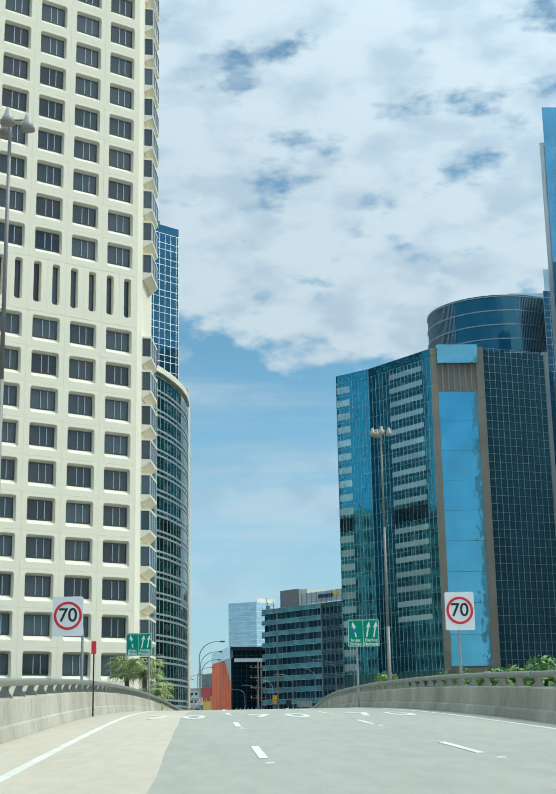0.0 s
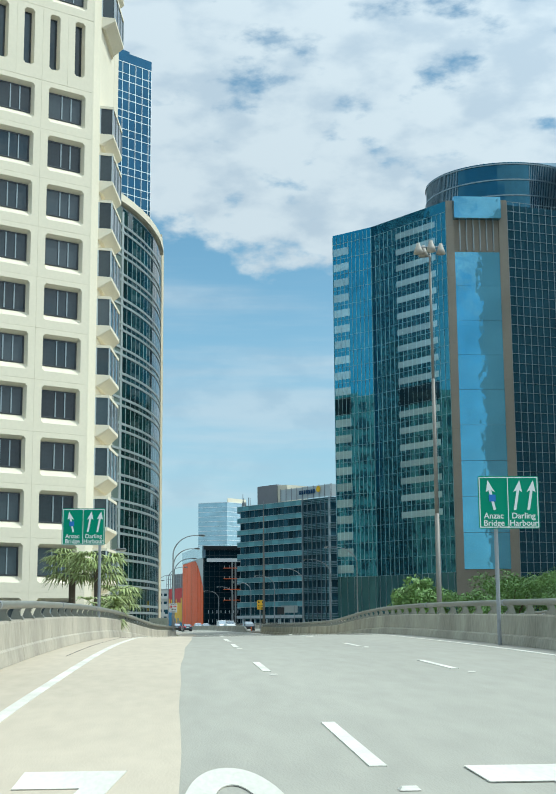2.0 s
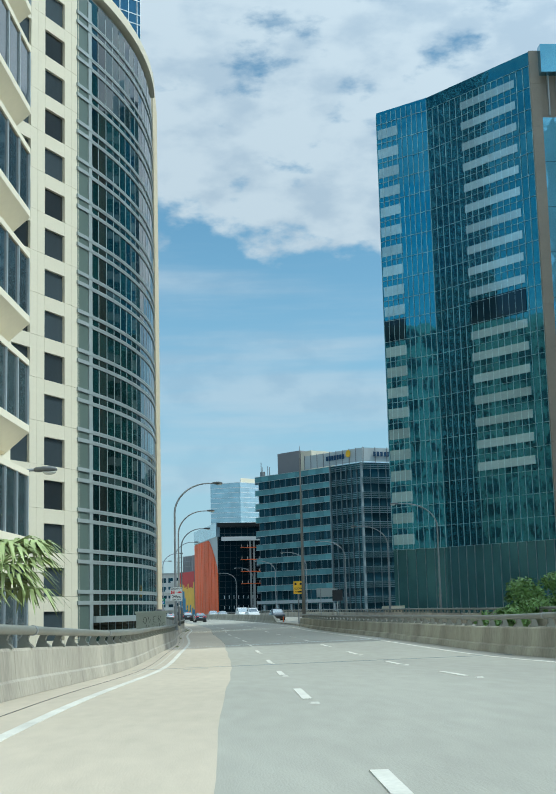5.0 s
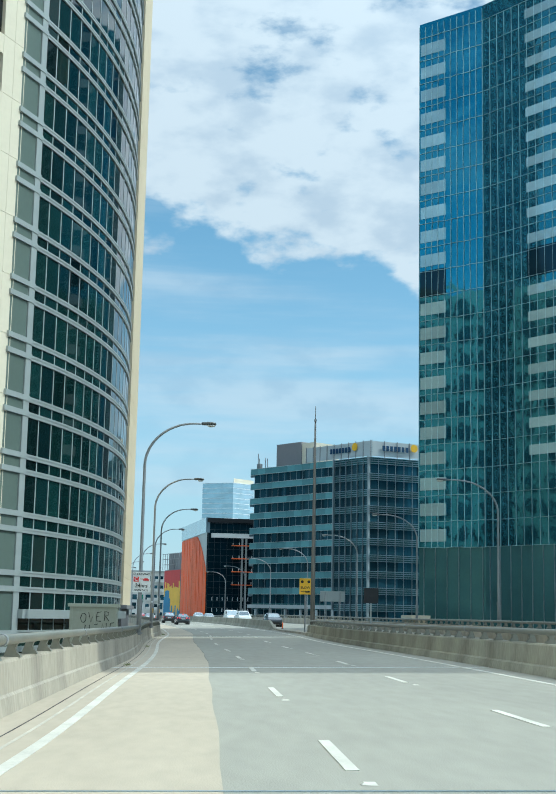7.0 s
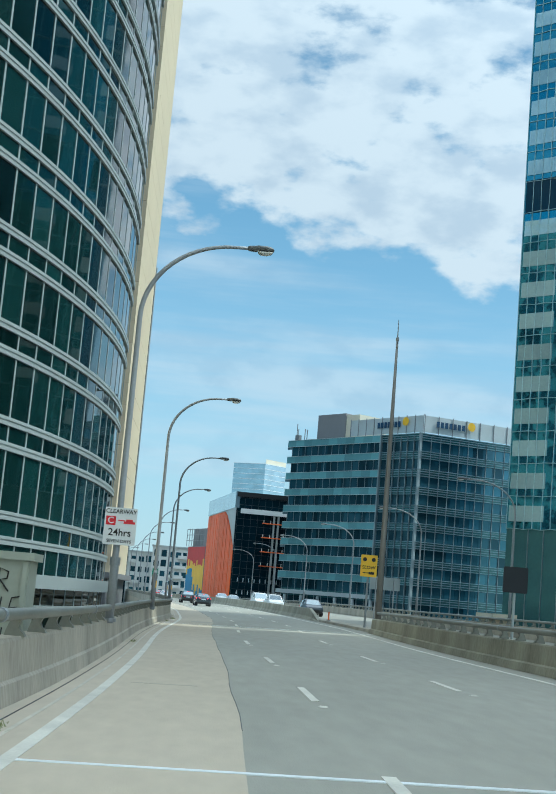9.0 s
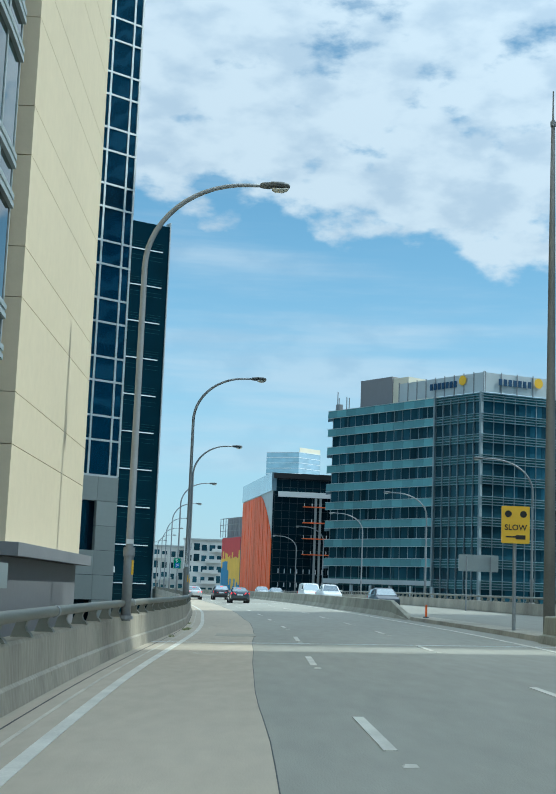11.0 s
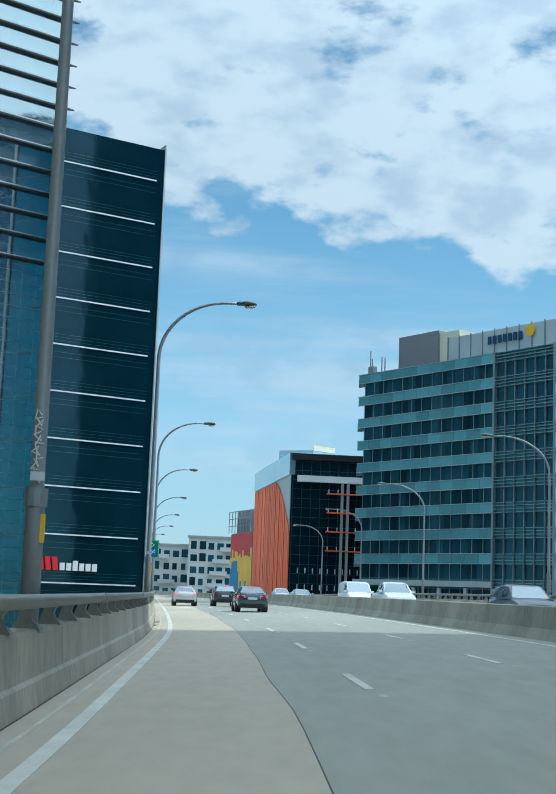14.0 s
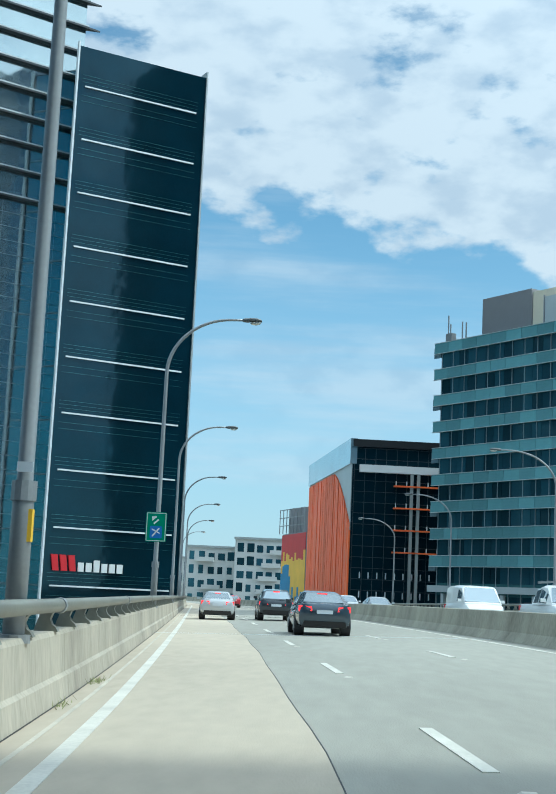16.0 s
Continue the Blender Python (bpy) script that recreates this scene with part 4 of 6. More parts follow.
def mirror_tower():
    ob = thing("mirror_tower", "teal mirror-glass tower with pale stripes and brown stone pier", "building")
    p0, p1, p2, p3, p4 = (22.1, 236.6), (27.65, 231.45), (37.1, 218.0), (46.35, 218.0), (58.2, 221.7)
    top = 63.9
    bm = bmesh.new()
    prism(bm, [p0, p1, p2, (38.3, 220.2), (60, 244), (32, 249)], 8.6, top)
    part("body", bm, M["teal_dark"], ob)
    bm = bmesh.new()
    prism(bm, [p0, p1, p2, (38.3, 220.2), (60, 244), (32, 249)], GROUND, 8.6)
    part("base", bm, M["base_stone"], ob)
    fa, fb, fc, fd = Facade(p0, p1), Facade(p1, p2), Facade(p2, p3), Facade(p3, p4)
    la, lb = fa.length, fb.length
    bm = bmesh.new()
    fa.box(bm, 0.0, la, 8.6, top, 0.0, 0.05)
    part("curtain_wall", bm, M["teal"], ob)
    for k in range(21):
        z = 9.8 + 2.555 * k
        if k == 10:
            continue
        bm = bmesh.new()
        fa.box(bm, 0.15, 0.42 * la, z - 0.62, z + 0.62, 0.0, 0.10)
        part("spandrel", bm, M["spandrel"], ob)
        if k < 3:
            continue
        bm = bmesh.new()
        fb.box(bm, 0.34 * lb, 0.86 * lb, z - 0.50, z + 0.46, 0.0, 0.06)
        part("spandrel", bm, M["spandrel"], ob)
    for fx, a0, a1 in ((fa, 0.1, 0.42 * la), (fb, 0.34 * lb, 0.86 * lb)):
        bm = bmesh.new()
        fx.box(bm, a0, a1, 9.8 + 2.555 * 10 - 1.3, 9.8 + 2.555 * 10 + 1.5, 0.0, 0.07)
        part("plant_louvre", bm, M["black_glass"], ob)
    zs = [8.6 + 1.2775 * k for k in range(44)]
    # wavy bars on the narrow face: a warped grid reflection drawn as pale bars
    bm = bmesh.new()
    rnd = random.Random(21)
    cols, sway = steps(0, la, 0.75), 0.055
    knot = {(i, j): (a + rnd.uniform(-sway, sway) * (i not in (0, len(cols) - 1)), z + rnd.uniform(-sway, sway)) for i, a in enumerate(cols) for j, z in enumerate(zs)}

    def bar(p, q, w):
        du, dz = q[0] - p[0], q[1] - p[1]
        n_ = math.hypot(du, dz)
        su, sz = -dz / n_ * w, du / n_ * w
        pts = [(p[0] - su, p[1] - sz), (q[0] - su, q[1] - sz), (q[0] + su, q[1] + sz), (p[0] + su, p[1] + sz)]
        quad_box(bm, [fa.pt(a, z, 0.05) for a, z in pts] + [fa.pt(a, z, 0.125) for a, z in pts])

    for (i, j), p in knot.items():
        if (i, j + 1) in knot:
            bar(p, knot[i, j + 1], 0.022)
        if (i + 1, j) in knot and j % 2 == 0:
            bar(p, knot[i + 1, j], 0.022)
    bmesh.ops.recalc_face_normals(bm, faces=bm.faces)
    stuff(part("window_grid", bm, M["pale_grid"], ob))
    bm = grid_mesh(fb, steps(0, lb, 0.95), zs[::2], 0.03, 0.0, 0.075)
    stuff(part("window_grid", bm, M["pale_grid"], ob))
    for fx in (fa, fb):
        for a in steps(0.6, fx.length - 0.3, 1.3):
            bm = bmesh.new()
            fx.box(bm, a - 0.025, a + 0.025, GROUND, 8.6, 0.0, 0.1)
            part("base_mullion", bm, M["mullion"], ob)
    # stone pier with a tall mirror panel
    w = fc.length
    bm = bmesh.new()
    fc.box(bm, 0, w, GROUND, top, -1.4, 0.0)
    part("pier_back", bm, M["stone_brown"], ob, "brown stone pier")
    for a0, a1, up_ in ((0, 1.15, 0.0), (w - 1.3, w, 0.2)):
        z = GROUND
        while z < top + up_ - 0.1:
            bm = bmesh.new()
            fc.box(bm, a0, a1, z, min(z + 2.54, top + up_), 0.0, 0.35)
            part("pier_panel", bm, M["stone_brown"], ob)
            z += 2.555
    for z in steps(9, 56.0, 5.2)[:-1]:
        bm = bmesh.new()
        fc.box(bm, 1.15, w - 1.3, z + 0.02, z + 5.2, 0.0, 0.2)
        part("mirror_panel", bm, M["blue_panel"], ob)
    bm = bmesh.new()
    fc.box(bm, 1.0, w - 1.2, 60.9, 64.2, 0.3, 1.5)
    part("cap_box", bm, M["blue_panel"], ob)
    for k in range(6):
        bm = bmesh.new()
        a = 2.0 + k * (w - 4.2) / 5
        fc.box(bm, a - 0.07, a + 0.07, 56.2, 60.9, 0.0, 0.5)
        part("slat", bm, M["grey_metal"], ob)
    # dark grid tower beside the pier
    ob = thing("dark_tower", "dark glass tower with fine white window grid", "building")
    bm = bmesh.new()
    prism(bm, [(46.35, 218.4), p4, (66, 243), (47, 243)], GROUND, 63.6)
    part("body", bm, M["return_glass"], ob)
    stuff(part("window_grid", grid_mesh(fd, steps(0.1, fd.length, 1.1), steps(GROUND, 64, 1.45), 0.05, -0.02, 0.06), M["pale_mullion"], ob))
    bm = bmesh.new()
    fd.box(bm, fd.length - 0.1, fd.length + 0.7, GROUND, 64.2, -0.8, 0.25)
    part("edge_fin", bm, M["grey_metal"], ob)


mirror_tower()


def cylinder_tower():
    ob = thing("round_tower", "round dark blue glass tower with vertical ribs", "building")
    c, r, top = Vector((76.5, 344.0)), 18.5, 110.0
    bm = bmesh.new()
    pts = [(c.x + r * math.cos(a), c.y + r * math.sin(a)) for a in (2 * math.pi * k / 72 for k in range(72))]
    prism(bm, pts, GROUND, top)
    part("body", bm, M["return_glass"], ob)
    bm = bmesh.new()
    for k in list(range(120, 150)) + list(range(186, 236)):
        a = 2 * math.pi * k / 240
        d = Vector((math.cos(a), math.sin(a), 0))
        s = Vector((-d.y, d.x, 0)) * 0.06
        o = Vector((*c, 0)) + d * r
        quad_box(bm, [o - s + Vector((0, 0, GROUND)), o + d * 0.15 - s + Vector((0, 0, GROUND)), o + d * 0.15 + s + Vector((0, 0, GROUND)), o + s + Vector((0, 0, GROUND)), o - s + Vector((0, 0, top)), o + d * 0.15 - s + Vector((0, 0, top)), o + d * 0.15 + s + Vector((0, 0, top)), o + s + Vector((0, 0, top))])
    stuff(part("rib", bm, M["mullion"], ob))
    for k in range(14):
        z = top - 0.6 - 3.9 * k
        bm = bmesh.new()
        ringv = [[bm.verts.new((c.x + rr * math.cos(a), c.y + rr * math.sin(a), zz)) for a in (2 * math.pi * i / 72 for i in range(72))] for rr, zz in ((r + 0.05, z), (r + 0.2, z), (r + 0.2, z + 0.3), (r + 0.05, z + 0.3))]
        for a, b in ((0, 1), (1, 2), (2, 3)):
            for i in range(72):
                bm.faces.new((ringv[a][i], ringv[a][(i + 1) % 72], ringv[b][(i + 1) % 72], ringv[b][i]))
        bmesh.ops.recalc_face_normals(bm, faces=bm.faces)
        part("ring_band", bm, M["mullion"], ob)
    bm = bmesh.new()
    prism(bm, [(80, 338), (98, 338), (98, 352), (80, 352)], top, top + 4.5)
    part("plant_room", bm, M["light_glass"], ob)
    bm = bmesh.new()
    prism(bm, [(84, 318), (112, 318), (112, 340), (95, 340)], GROUND, 108.4)
    part("wing", bm, M["navy"], ob)
    bm = bmesh.new()
    prism(bm, [(84.5, 318.4), (112, 318.4), (112, 339), (95.5, 339)], 108.4, 114.5)
    part("wing_crown", bm, M["light_glass"], ob)
    wing = Facade((84, 318), (112, 318))
    stuff(part("window_grid", grid_mesh(wing, steps(0, 28, 1.5), steps(GROUND, 108.4, 1.8), 0.12, 0, 0.06), M["mullion"], ob))
    ob = thing("slab_tower", "very tall dark blue glass slab tower", "building")
    bm = bmesh.new()
    prism(bm, [(66.9, 243.2), (95, 243.2), (96, 246.4), (68.2, 246.4)], GROUND, 123)
    part("body", bm, M["blue_tower"], ob)
    bm = bmesh.new()
    prism(bm, [(65.95, 243.4), (66.85, 243.4), (67.6, 245.6), (66.8, 245.6)], GROUND, 115.2)
    part("edge_fin", bm, M["grey_metal"], ob)


cylinder_tower()


def shade_tower():
    """Plain unseen tower added beside the road so that its shadow crosses the lanes."""
    ob = thing("unseen_shade_tower", "unseen plain tower added to shade the motorway lanes", "building")
    bm = bmesh.new()
    prism(bm, [(60, 138), (82, 138), (82, 193.6), (60, 193.6)], GROUND, 83.5)
    prism(bm, [(67, 196.6), (86, 196.6), (86, 235.2), (67, 235.2)], GROUND, 92)
    part("body", bm, M["apt"], ob)


shade_tower()


def rear_block():
    """Added grey-green block behind the curved tower; only its image in the mirror glass across the road is seen."""
    ob = thing("rear_block", "grey-green block with square dark windows, added for its reflection", "building")
    fa = Facade((-13.0, 206.0), (-11.0, 232.5))
    bm = bmesh.new()
    prism(bm, [(-13.3, 206), (-11.3, 232.5), (-36, 234), (-36, 206)], GROUND, 44)
    part("body", bm, M["box_paint"], ob)
    for z in steps(GROUND + 1, 40.6, 3.2):
        for a in steps(1.0, fa.length - 2.6, 3.0):
            bm = bmesh.new()
            fa.box(bm, a, a + 1.7, z, z + 1.8, -0.1, 0.03)
            part("window", bm, M["win"], ob)


rear_block()


def insurance_office():
    ob = thing("office_building", "low grey-green office building with glass spandrel bands", "building")
    p, c, q = (13.2, 410.4), (36.1, 380.0), (78.5, 397.0)
    top, n = 35.2, 12
    fa, fb = Facade(p, c), Facade(c, q)
    bm = bmesh.new()
    prism(bm, [p, c, q, (60, 425), (25, 432)], GROUND, top - 0.6)
    part("body", bm, M["sun_glass"], ob)
    split = 0.72 * fa.length
    pw, ww = (split + 0.95) / 11, (split - 0.3) / 17

    def slab_mesh(name, w, h, mat):
        bm_ = bmesh.new()
        box(bm_, 0.02, w - 0.02, 0, 0.06, 0, h)
        me = bpy.data.meshes.new(name)
        bm_.to_mesh(me)
        bm_.free()
        me.materials.append(mat)
        return me

    panel_me, pane_me, pane_wide = slab_mesh("glass_panel", pw, 1.28, M["sun_panel"]), slab_mesh("pane", ww, 1.85, M["sun_glass"]), slab_mesh("pane", fb.length / 20, 1.85, M["sun_glass"])
    for k in range(n):
        z = top - 3.42 * (k + 1)
        if k < 9:
            band = bmesh.new()
            for zz in (z + 1.90, z + 3.28):
                fa.box(band, -1.0, split, zz, zz + 0.07, 0.22, 0.46)
            band = part("spandrel", band, M["screen"], ob)
            for i in range(11):
                share("glass_panel", panel_me, band, fa.matrix(-0.95 + i * pw, z + 1.98, 0.40))
            for i in range(17):
                share("pane", pane_me, ob, fa.matrix(0.2 + i * ww, z - 0.05, 0.06))
        else:
            bm = bmesh.new()
            fa.box(bm, -0.9, split, z + 2.2, z + 3.0, 0.1, 0.7)
            part("ledge", bm, M["screen"], ob)
        for i in range(20):
            share("pane", pane_wide, ob, fb.matrix(0.1 + i * fb.length / 20, z - 0.05, 0.06))
        bm = bmesh.new()
        for dz in (1.9, 2.35, 2.8, 3.2):
            fa.box(bm, split, fa.length + 0.3, z + dz, z + dz + 0.10, 0.1, 0.5)
            fb.box(bm, -0.3, fb.length, z + dz, z + dz + 0.10, 0.1, 0.5)
        part("sunshade", bm, M["sunshade"], ob)
        bm = bmesh.new()
        fa.box(bm, 0, fa.length, z + 1.85, z + 3.35, -0.2, 0.06)
        fb.box(bm, 0, fb.length, z + 1.85, z + 3.35, -0.2, 0.06)
        part("slab_edge", bm, M["base_stone"], ob)
    bm = bmesh.new()
    for a in steps(0.2, split, 2.1):
        fa.box(bm, a - 0.05, a + 0.05, GROUND, top - 0.7, 0.0, 0.12)
    for a in steps(split, fa.length, 1.9):
        fa.box(bm, a - 0.07, a + 0.07, GROUND, top - 0.7, 0.0, 0.3)
    for a in steps(0.0, fb.length, 2.1):
        fb.box(bm, a - 0.06, a + 0.06, GROUND, top - 0.7, 0.0, 0.2)
    stuff(part("mullion", bm, M["mullion"], ob))
    for a in steps(1.6, split, 5.3):
        bm = bmesh.new()
        fa.box(bm, a, a + 0.5, GROUND, top - 3.42 * 9 - 1.4, 0.15, 0.6)
        part("column", bm, M["screen"], ob)
    bm = bmesh.new()
    fa.box(bm, split - 0.25, split + 0.1, GROUND, top, 0.0, 0.55)
    part("corner_post", bm, M["mullion"], ob)
    bm = bmesh.new()
    fa.box(bm, fa.length - 0.2, fa.length + 0.2, GROUND, top, 0.0, 0.55)
    part("corner_post", bm, M["mullion"], ob)
    for k in range(1, 7):
        bm = bmesh.new()
        z = top - 0.4 - 3.42 * 2 * (k - 1)
        fa.box(bm, -1.3, 0.0, z - 1.6, z - 0.2, 0.0, 0.15)
        part("glass_fin", bm, M["light_glass"], ob)
    # roof: plant room, sign screen
    bm = bmesh.new()
    ra = Facade(fa.pt(4.2, 0, -3).xy, fa.pt(12.8, 0, -3).xy)
    ra.box(bm, 0, ra.length, top - 0.7, 40.8, -8, 0)
    part("plant_room", bm, M["grey_plant"], ob)
    bm = bmesh.new()
    ra.box(bm, ra.length, ra.length + 4.0, top - 0.7, 40.4, -8, -0.3)
    part("plant_room", bm, M["cream"], ob)
    bm = bmesh.new()
    fa.box(bm, 17.0, fa.length - 0.6, 35.5, 38.7, -1.0, -0.9)
    part("roof_screen", bm, M["screen"], ob, "grey mesh roof screen")
    bm = bmesh.new()
    fb.box(bm, 1.0, 26, 35.5, 38.7, -1.1, -1.0)
    part("roof_screen", bm, M["screen"], ob, "grey mesh roof screen")
    bm = bmesh.new()
    for a in steps(17.0, fa.length - 0.6, 2.4):
        fa.box(bm, a - 0.06, a + 0.06, top - 0.7, 38.9, -0.9, -0.75)
    for a in steps(1.0, 26, 3.2):
        fb.box(bm, a - 0.06, a + 0.06, top - 0.7, 38.9, -1.0, -0.85)
    stuff(part("screen_post", bm, M["galv"], ob))
    for fx, a0 in ((fa, 25.0), (fb, 3.5)):
        for k in range(7):
            bm = bmesh.new()
            fx.box(bm, a0 + 0.95 * k, a0 + 0.95 * k + 0.6, 36.7, 37.8, -0.74, -0.6)
            part("sign_bar", bm, M["navy_ink"], ob, "dark blue bar of a roof sign")
        bm = bmesh.new()
        o = fx.pt(a0 + 7.8, 37.7, -0.6)
        ring = [o + fx.u * (0.85 * math.cos(t)) + Vector((0, 0, 0.85 * math.sin(t))) for t in (2 * math.pi * i / 20 for i in range(20))]
        bm.faces.new([bm.verts.new(v) for v in ring])
        part("sign_disc", bm, M["yellow_sign"], ob, "yellow disc of a roof sign")
    bm = bmesh.new()
    for a, h in ((0.6, 3.6), (1.0, 2.4), (3.2, 2.4), (3.9, 2.2)):
        v = fa.pt(a, top, -0.5)
        tube(bm, [v - Vector((0, 0, 0.7)), v + Vector((0, 0, h))], 0.09, 6)
    fa.box(bm, 0.2, 1.3, top - 0.6, top + 1.2, -1.2, -0.4)
    part("antenna", bm, M["galv"], ob)
    return ob


insurance_office()


def orange_building():
    ob = thing("orange_building", "black-fronted building with rust-orange fluted side wall", "building")
    c, l = (2.8, 437.2), (-3.65, 479.7)
    fa, fb = Facade(l, c), Facade(c, (32, 439.7))
    bm = bmesh.new()
    prism(bm, [l, c, (32, 439.7), (28, 480)], GROUND, 24.6)
    part("body", bm, M["black_glass"], ob)
    stuff(part("window_grid", grid_mesh(fb, steps(0.3, 28.8, 1.6), steps(GROUND + 1, 24.2, 1.62), 0.09, 0.0, 0.05), M["dark_frame"], ob))
    rnd = random.Random(4)
    n = 72
    for k in range(n):
        a = fa.length * k / n
        bm = bmesh.new()
        hi = 21.6 if k < n * 0.62 else 21.6 - 9.0 * ((k / n - 0.62) / 0.38) ** 1.5
        w = fa.length / n
        d = rnd.uniform(0.05, 0.22)
        fa.box(bm, a + 0.02, a + w - 0.02, GROUND, hi, 0.0, 0.15 + d)
        part("fluted_panel", bm, M["orange"], ob)
    bm = bmesh.new()
    fa.box(bm, 0, fa.length, 12.0, 21.8, 0.0, 0.12)
    part("grey_cladding", bm, M["grey_metal"], ob)
    bm = bmesh.new()
    fa.box(bm, 0, fa.length + 0.2, 21.8, 25.6, -0.6, 0.4)
    part("parapet", bm, M["light_glass"], ob)
    bm = bmesh.new()
    fb.box(bm, 0.0, 29, 24.4, 25.5, -3.0, 0.4)
    part("roof_edge", bm, M["black"], ob)
    bm = bmesh.new()
    fb.box(bm, 1.0, 29, 20.6, 21.7, 0.0, 0.9)
    part("slab", bm, M["white_frame"], ob)
    for k in range(4):
        z = 18.6 - 3.25 * k
        bm = bmesh.new()
        fb.box(bm, 6.2, 29, z, z + 0.2, 0.0, 1.0)
        slab = part("balcony_slab", bm, M["orange"], ob)
        for a in steps(6.4, 28.6, 1.6):
            bm = bmesh.new()
            fb.box(bm, a, a + 0.14, z + 0.2, z + 0.85, 0.85, 0.95)
            part("rail_post", bm, M["white_frame"], slab)
    for a in (8.6, 9.6, 13.2, 14.2, 19, 25):
        bm = bmesh.new()
        fb.box(bm, a, a + 0.45, GROUND, 20.6, 0.5, 0.95)
        part("column", bm, M["grey_metal"], ob)
    bm = bmesh.new()
    for z in (2.2, 5.0):
        for a in steps(1.5, 26, 1.3):
            fb.box(bm, a, a + 0.18, z, z + 0.9, 0.0, 0.06)
    stuff(part("small_light", bm, M["white_frame"], ob))
    # painted building beyond it
    ob = thing("painted_building", "building with red, yellow and blue painted side", "building")
    fc = Facade((-9.2, 512.0), (-4.2, 494.0))
    bm = bmesh.new()
    prism(bm, [(-9.2, 512), (-4.2, 494), (14, 494), (14, 512)], GROUND, 14.5)
    part("body", bm, M["grey_plant"], ob)
    for k in range(14):
        a = fc.length * k / 14
        z = GROUND
        cuts = [rnd.uniform(1.0, 4.0), rnd.uniform(5.0, 8.5), rnd.uniform(9, 11), 14.3]
        for z1, mat in zip(cuts, ("blue_panel_paint", "blue_panel_paint" if k < 6 else "yellow_panel", "yellow_panel", "red_panel")):
            bm = bmesh.new()
            fc.box(bm, a, a + fc.length / 14 - 0.02, z, z1, 0.0, 0.1)
            part("painted_panel", bm, M[mat], ob)
            z = z1
    bm = bmesh.new()
    prism(bm, [(-8, 510), (-4, 498), (6, 498), (6, 510)], 14.5, 19.5)
    part("upper_storey", bm, M["grey_plant"], ob)
    bm = bmesh.new()
    fe = Facade((-9.5, 511), (-4.4, 497.4))
    for z in (16.0, 17.6, 19.2):
        fe.box(bm, 0, fe.length, z, z + 0.15, 0.3, 0.5)
    for a in steps(0, fe.length, 2):
        fe.box(bm, a, a + 0.1, 14.5, 19.4, 0.3, 0.45)
    part("roof_frame", bm, M["galv"], ob)


orange_building()


def far_town():
    ob = thing("far_tower", "hazy pale blue glass tower with a folded face in the distance", "building")
    bm = bmesh.new()
    v = [(4.4, 1171), (29, 1160), (46, 1176), (46, 1200), (4.4, 1200)]
    prism(bm, v[:3] + v[3:], GROUND, 106)
    part("body", bm, M["light_glass"], ob)
    bm = bmesh.new()
    fa = Facade((4.4, 1171), (29, 1160))
    fb = Facade((29, 1160), (46, 1176))
    for z in steps(0, 106, 4.0):
        fa.box(bm, 0, fa.length, z, z + 0.35, 0, 0.1)
        fb.box(bm, 0, fb.length, z, z + 0.35, 0, 0.1)
    stuff(part("floor_line", bm, M["white_frame"], ob))
    bm = bmesh.new()
    prism(bm, [(29.5, 1162), (46, 1178), (46, 1198), (30, 1198)], 106, 110)
    part("crown", bm, M["cream"], ob)
    rnd = random.Random(11)
    for x0, x1, y, top in ((-34, -22, 566, 13.2), (-21.6, -7.5, 556, 15.2), (-46, -35, 590, 11.0), (-6, 4, 580, 9.0)):
        ob = thing("apartment_block", "pale rendered apartment block with dark window openings", "building", "far apartment blocks")
        bm = bmesh.new()
        box(bm, x0, x1, y, y + 14, GROUND, top)
        part("body", bm, M["apt"], ob)
        fa = Facade((x0, y), (x1, y))
        bm = bmesh.new()
        fa.box(bm, -0.3, fa.length + 0.3, top, top + 0.5, -14, 0.5)
        part("roof", bm, M["grey_metal"], ob)
        for z in steps(-6.5, top - 3.0, 3.1):
            for a in steps(0.6, fa.length - 2.0, 2.2):
                bm = bmesh.new()
                fa.box(bm, a, a + rnd.choice((1.2, 1.5, 1.7)), z, z + rnd.choice((1.7, 2.1)), 0.0, 0.05)
                part("window", bm, M["sun_glass"], ob)
            if rnd.random() < 0.8:
                bm = bmesh.new()
                a = rnd.uniform(0, fa.length - 5)
                fa.box(bm, a, a + 4.5, z - 0.4, z + 0.65, 0.0, 1.2)
                part("balcony", bm, M["apt"], ob)


far_town()


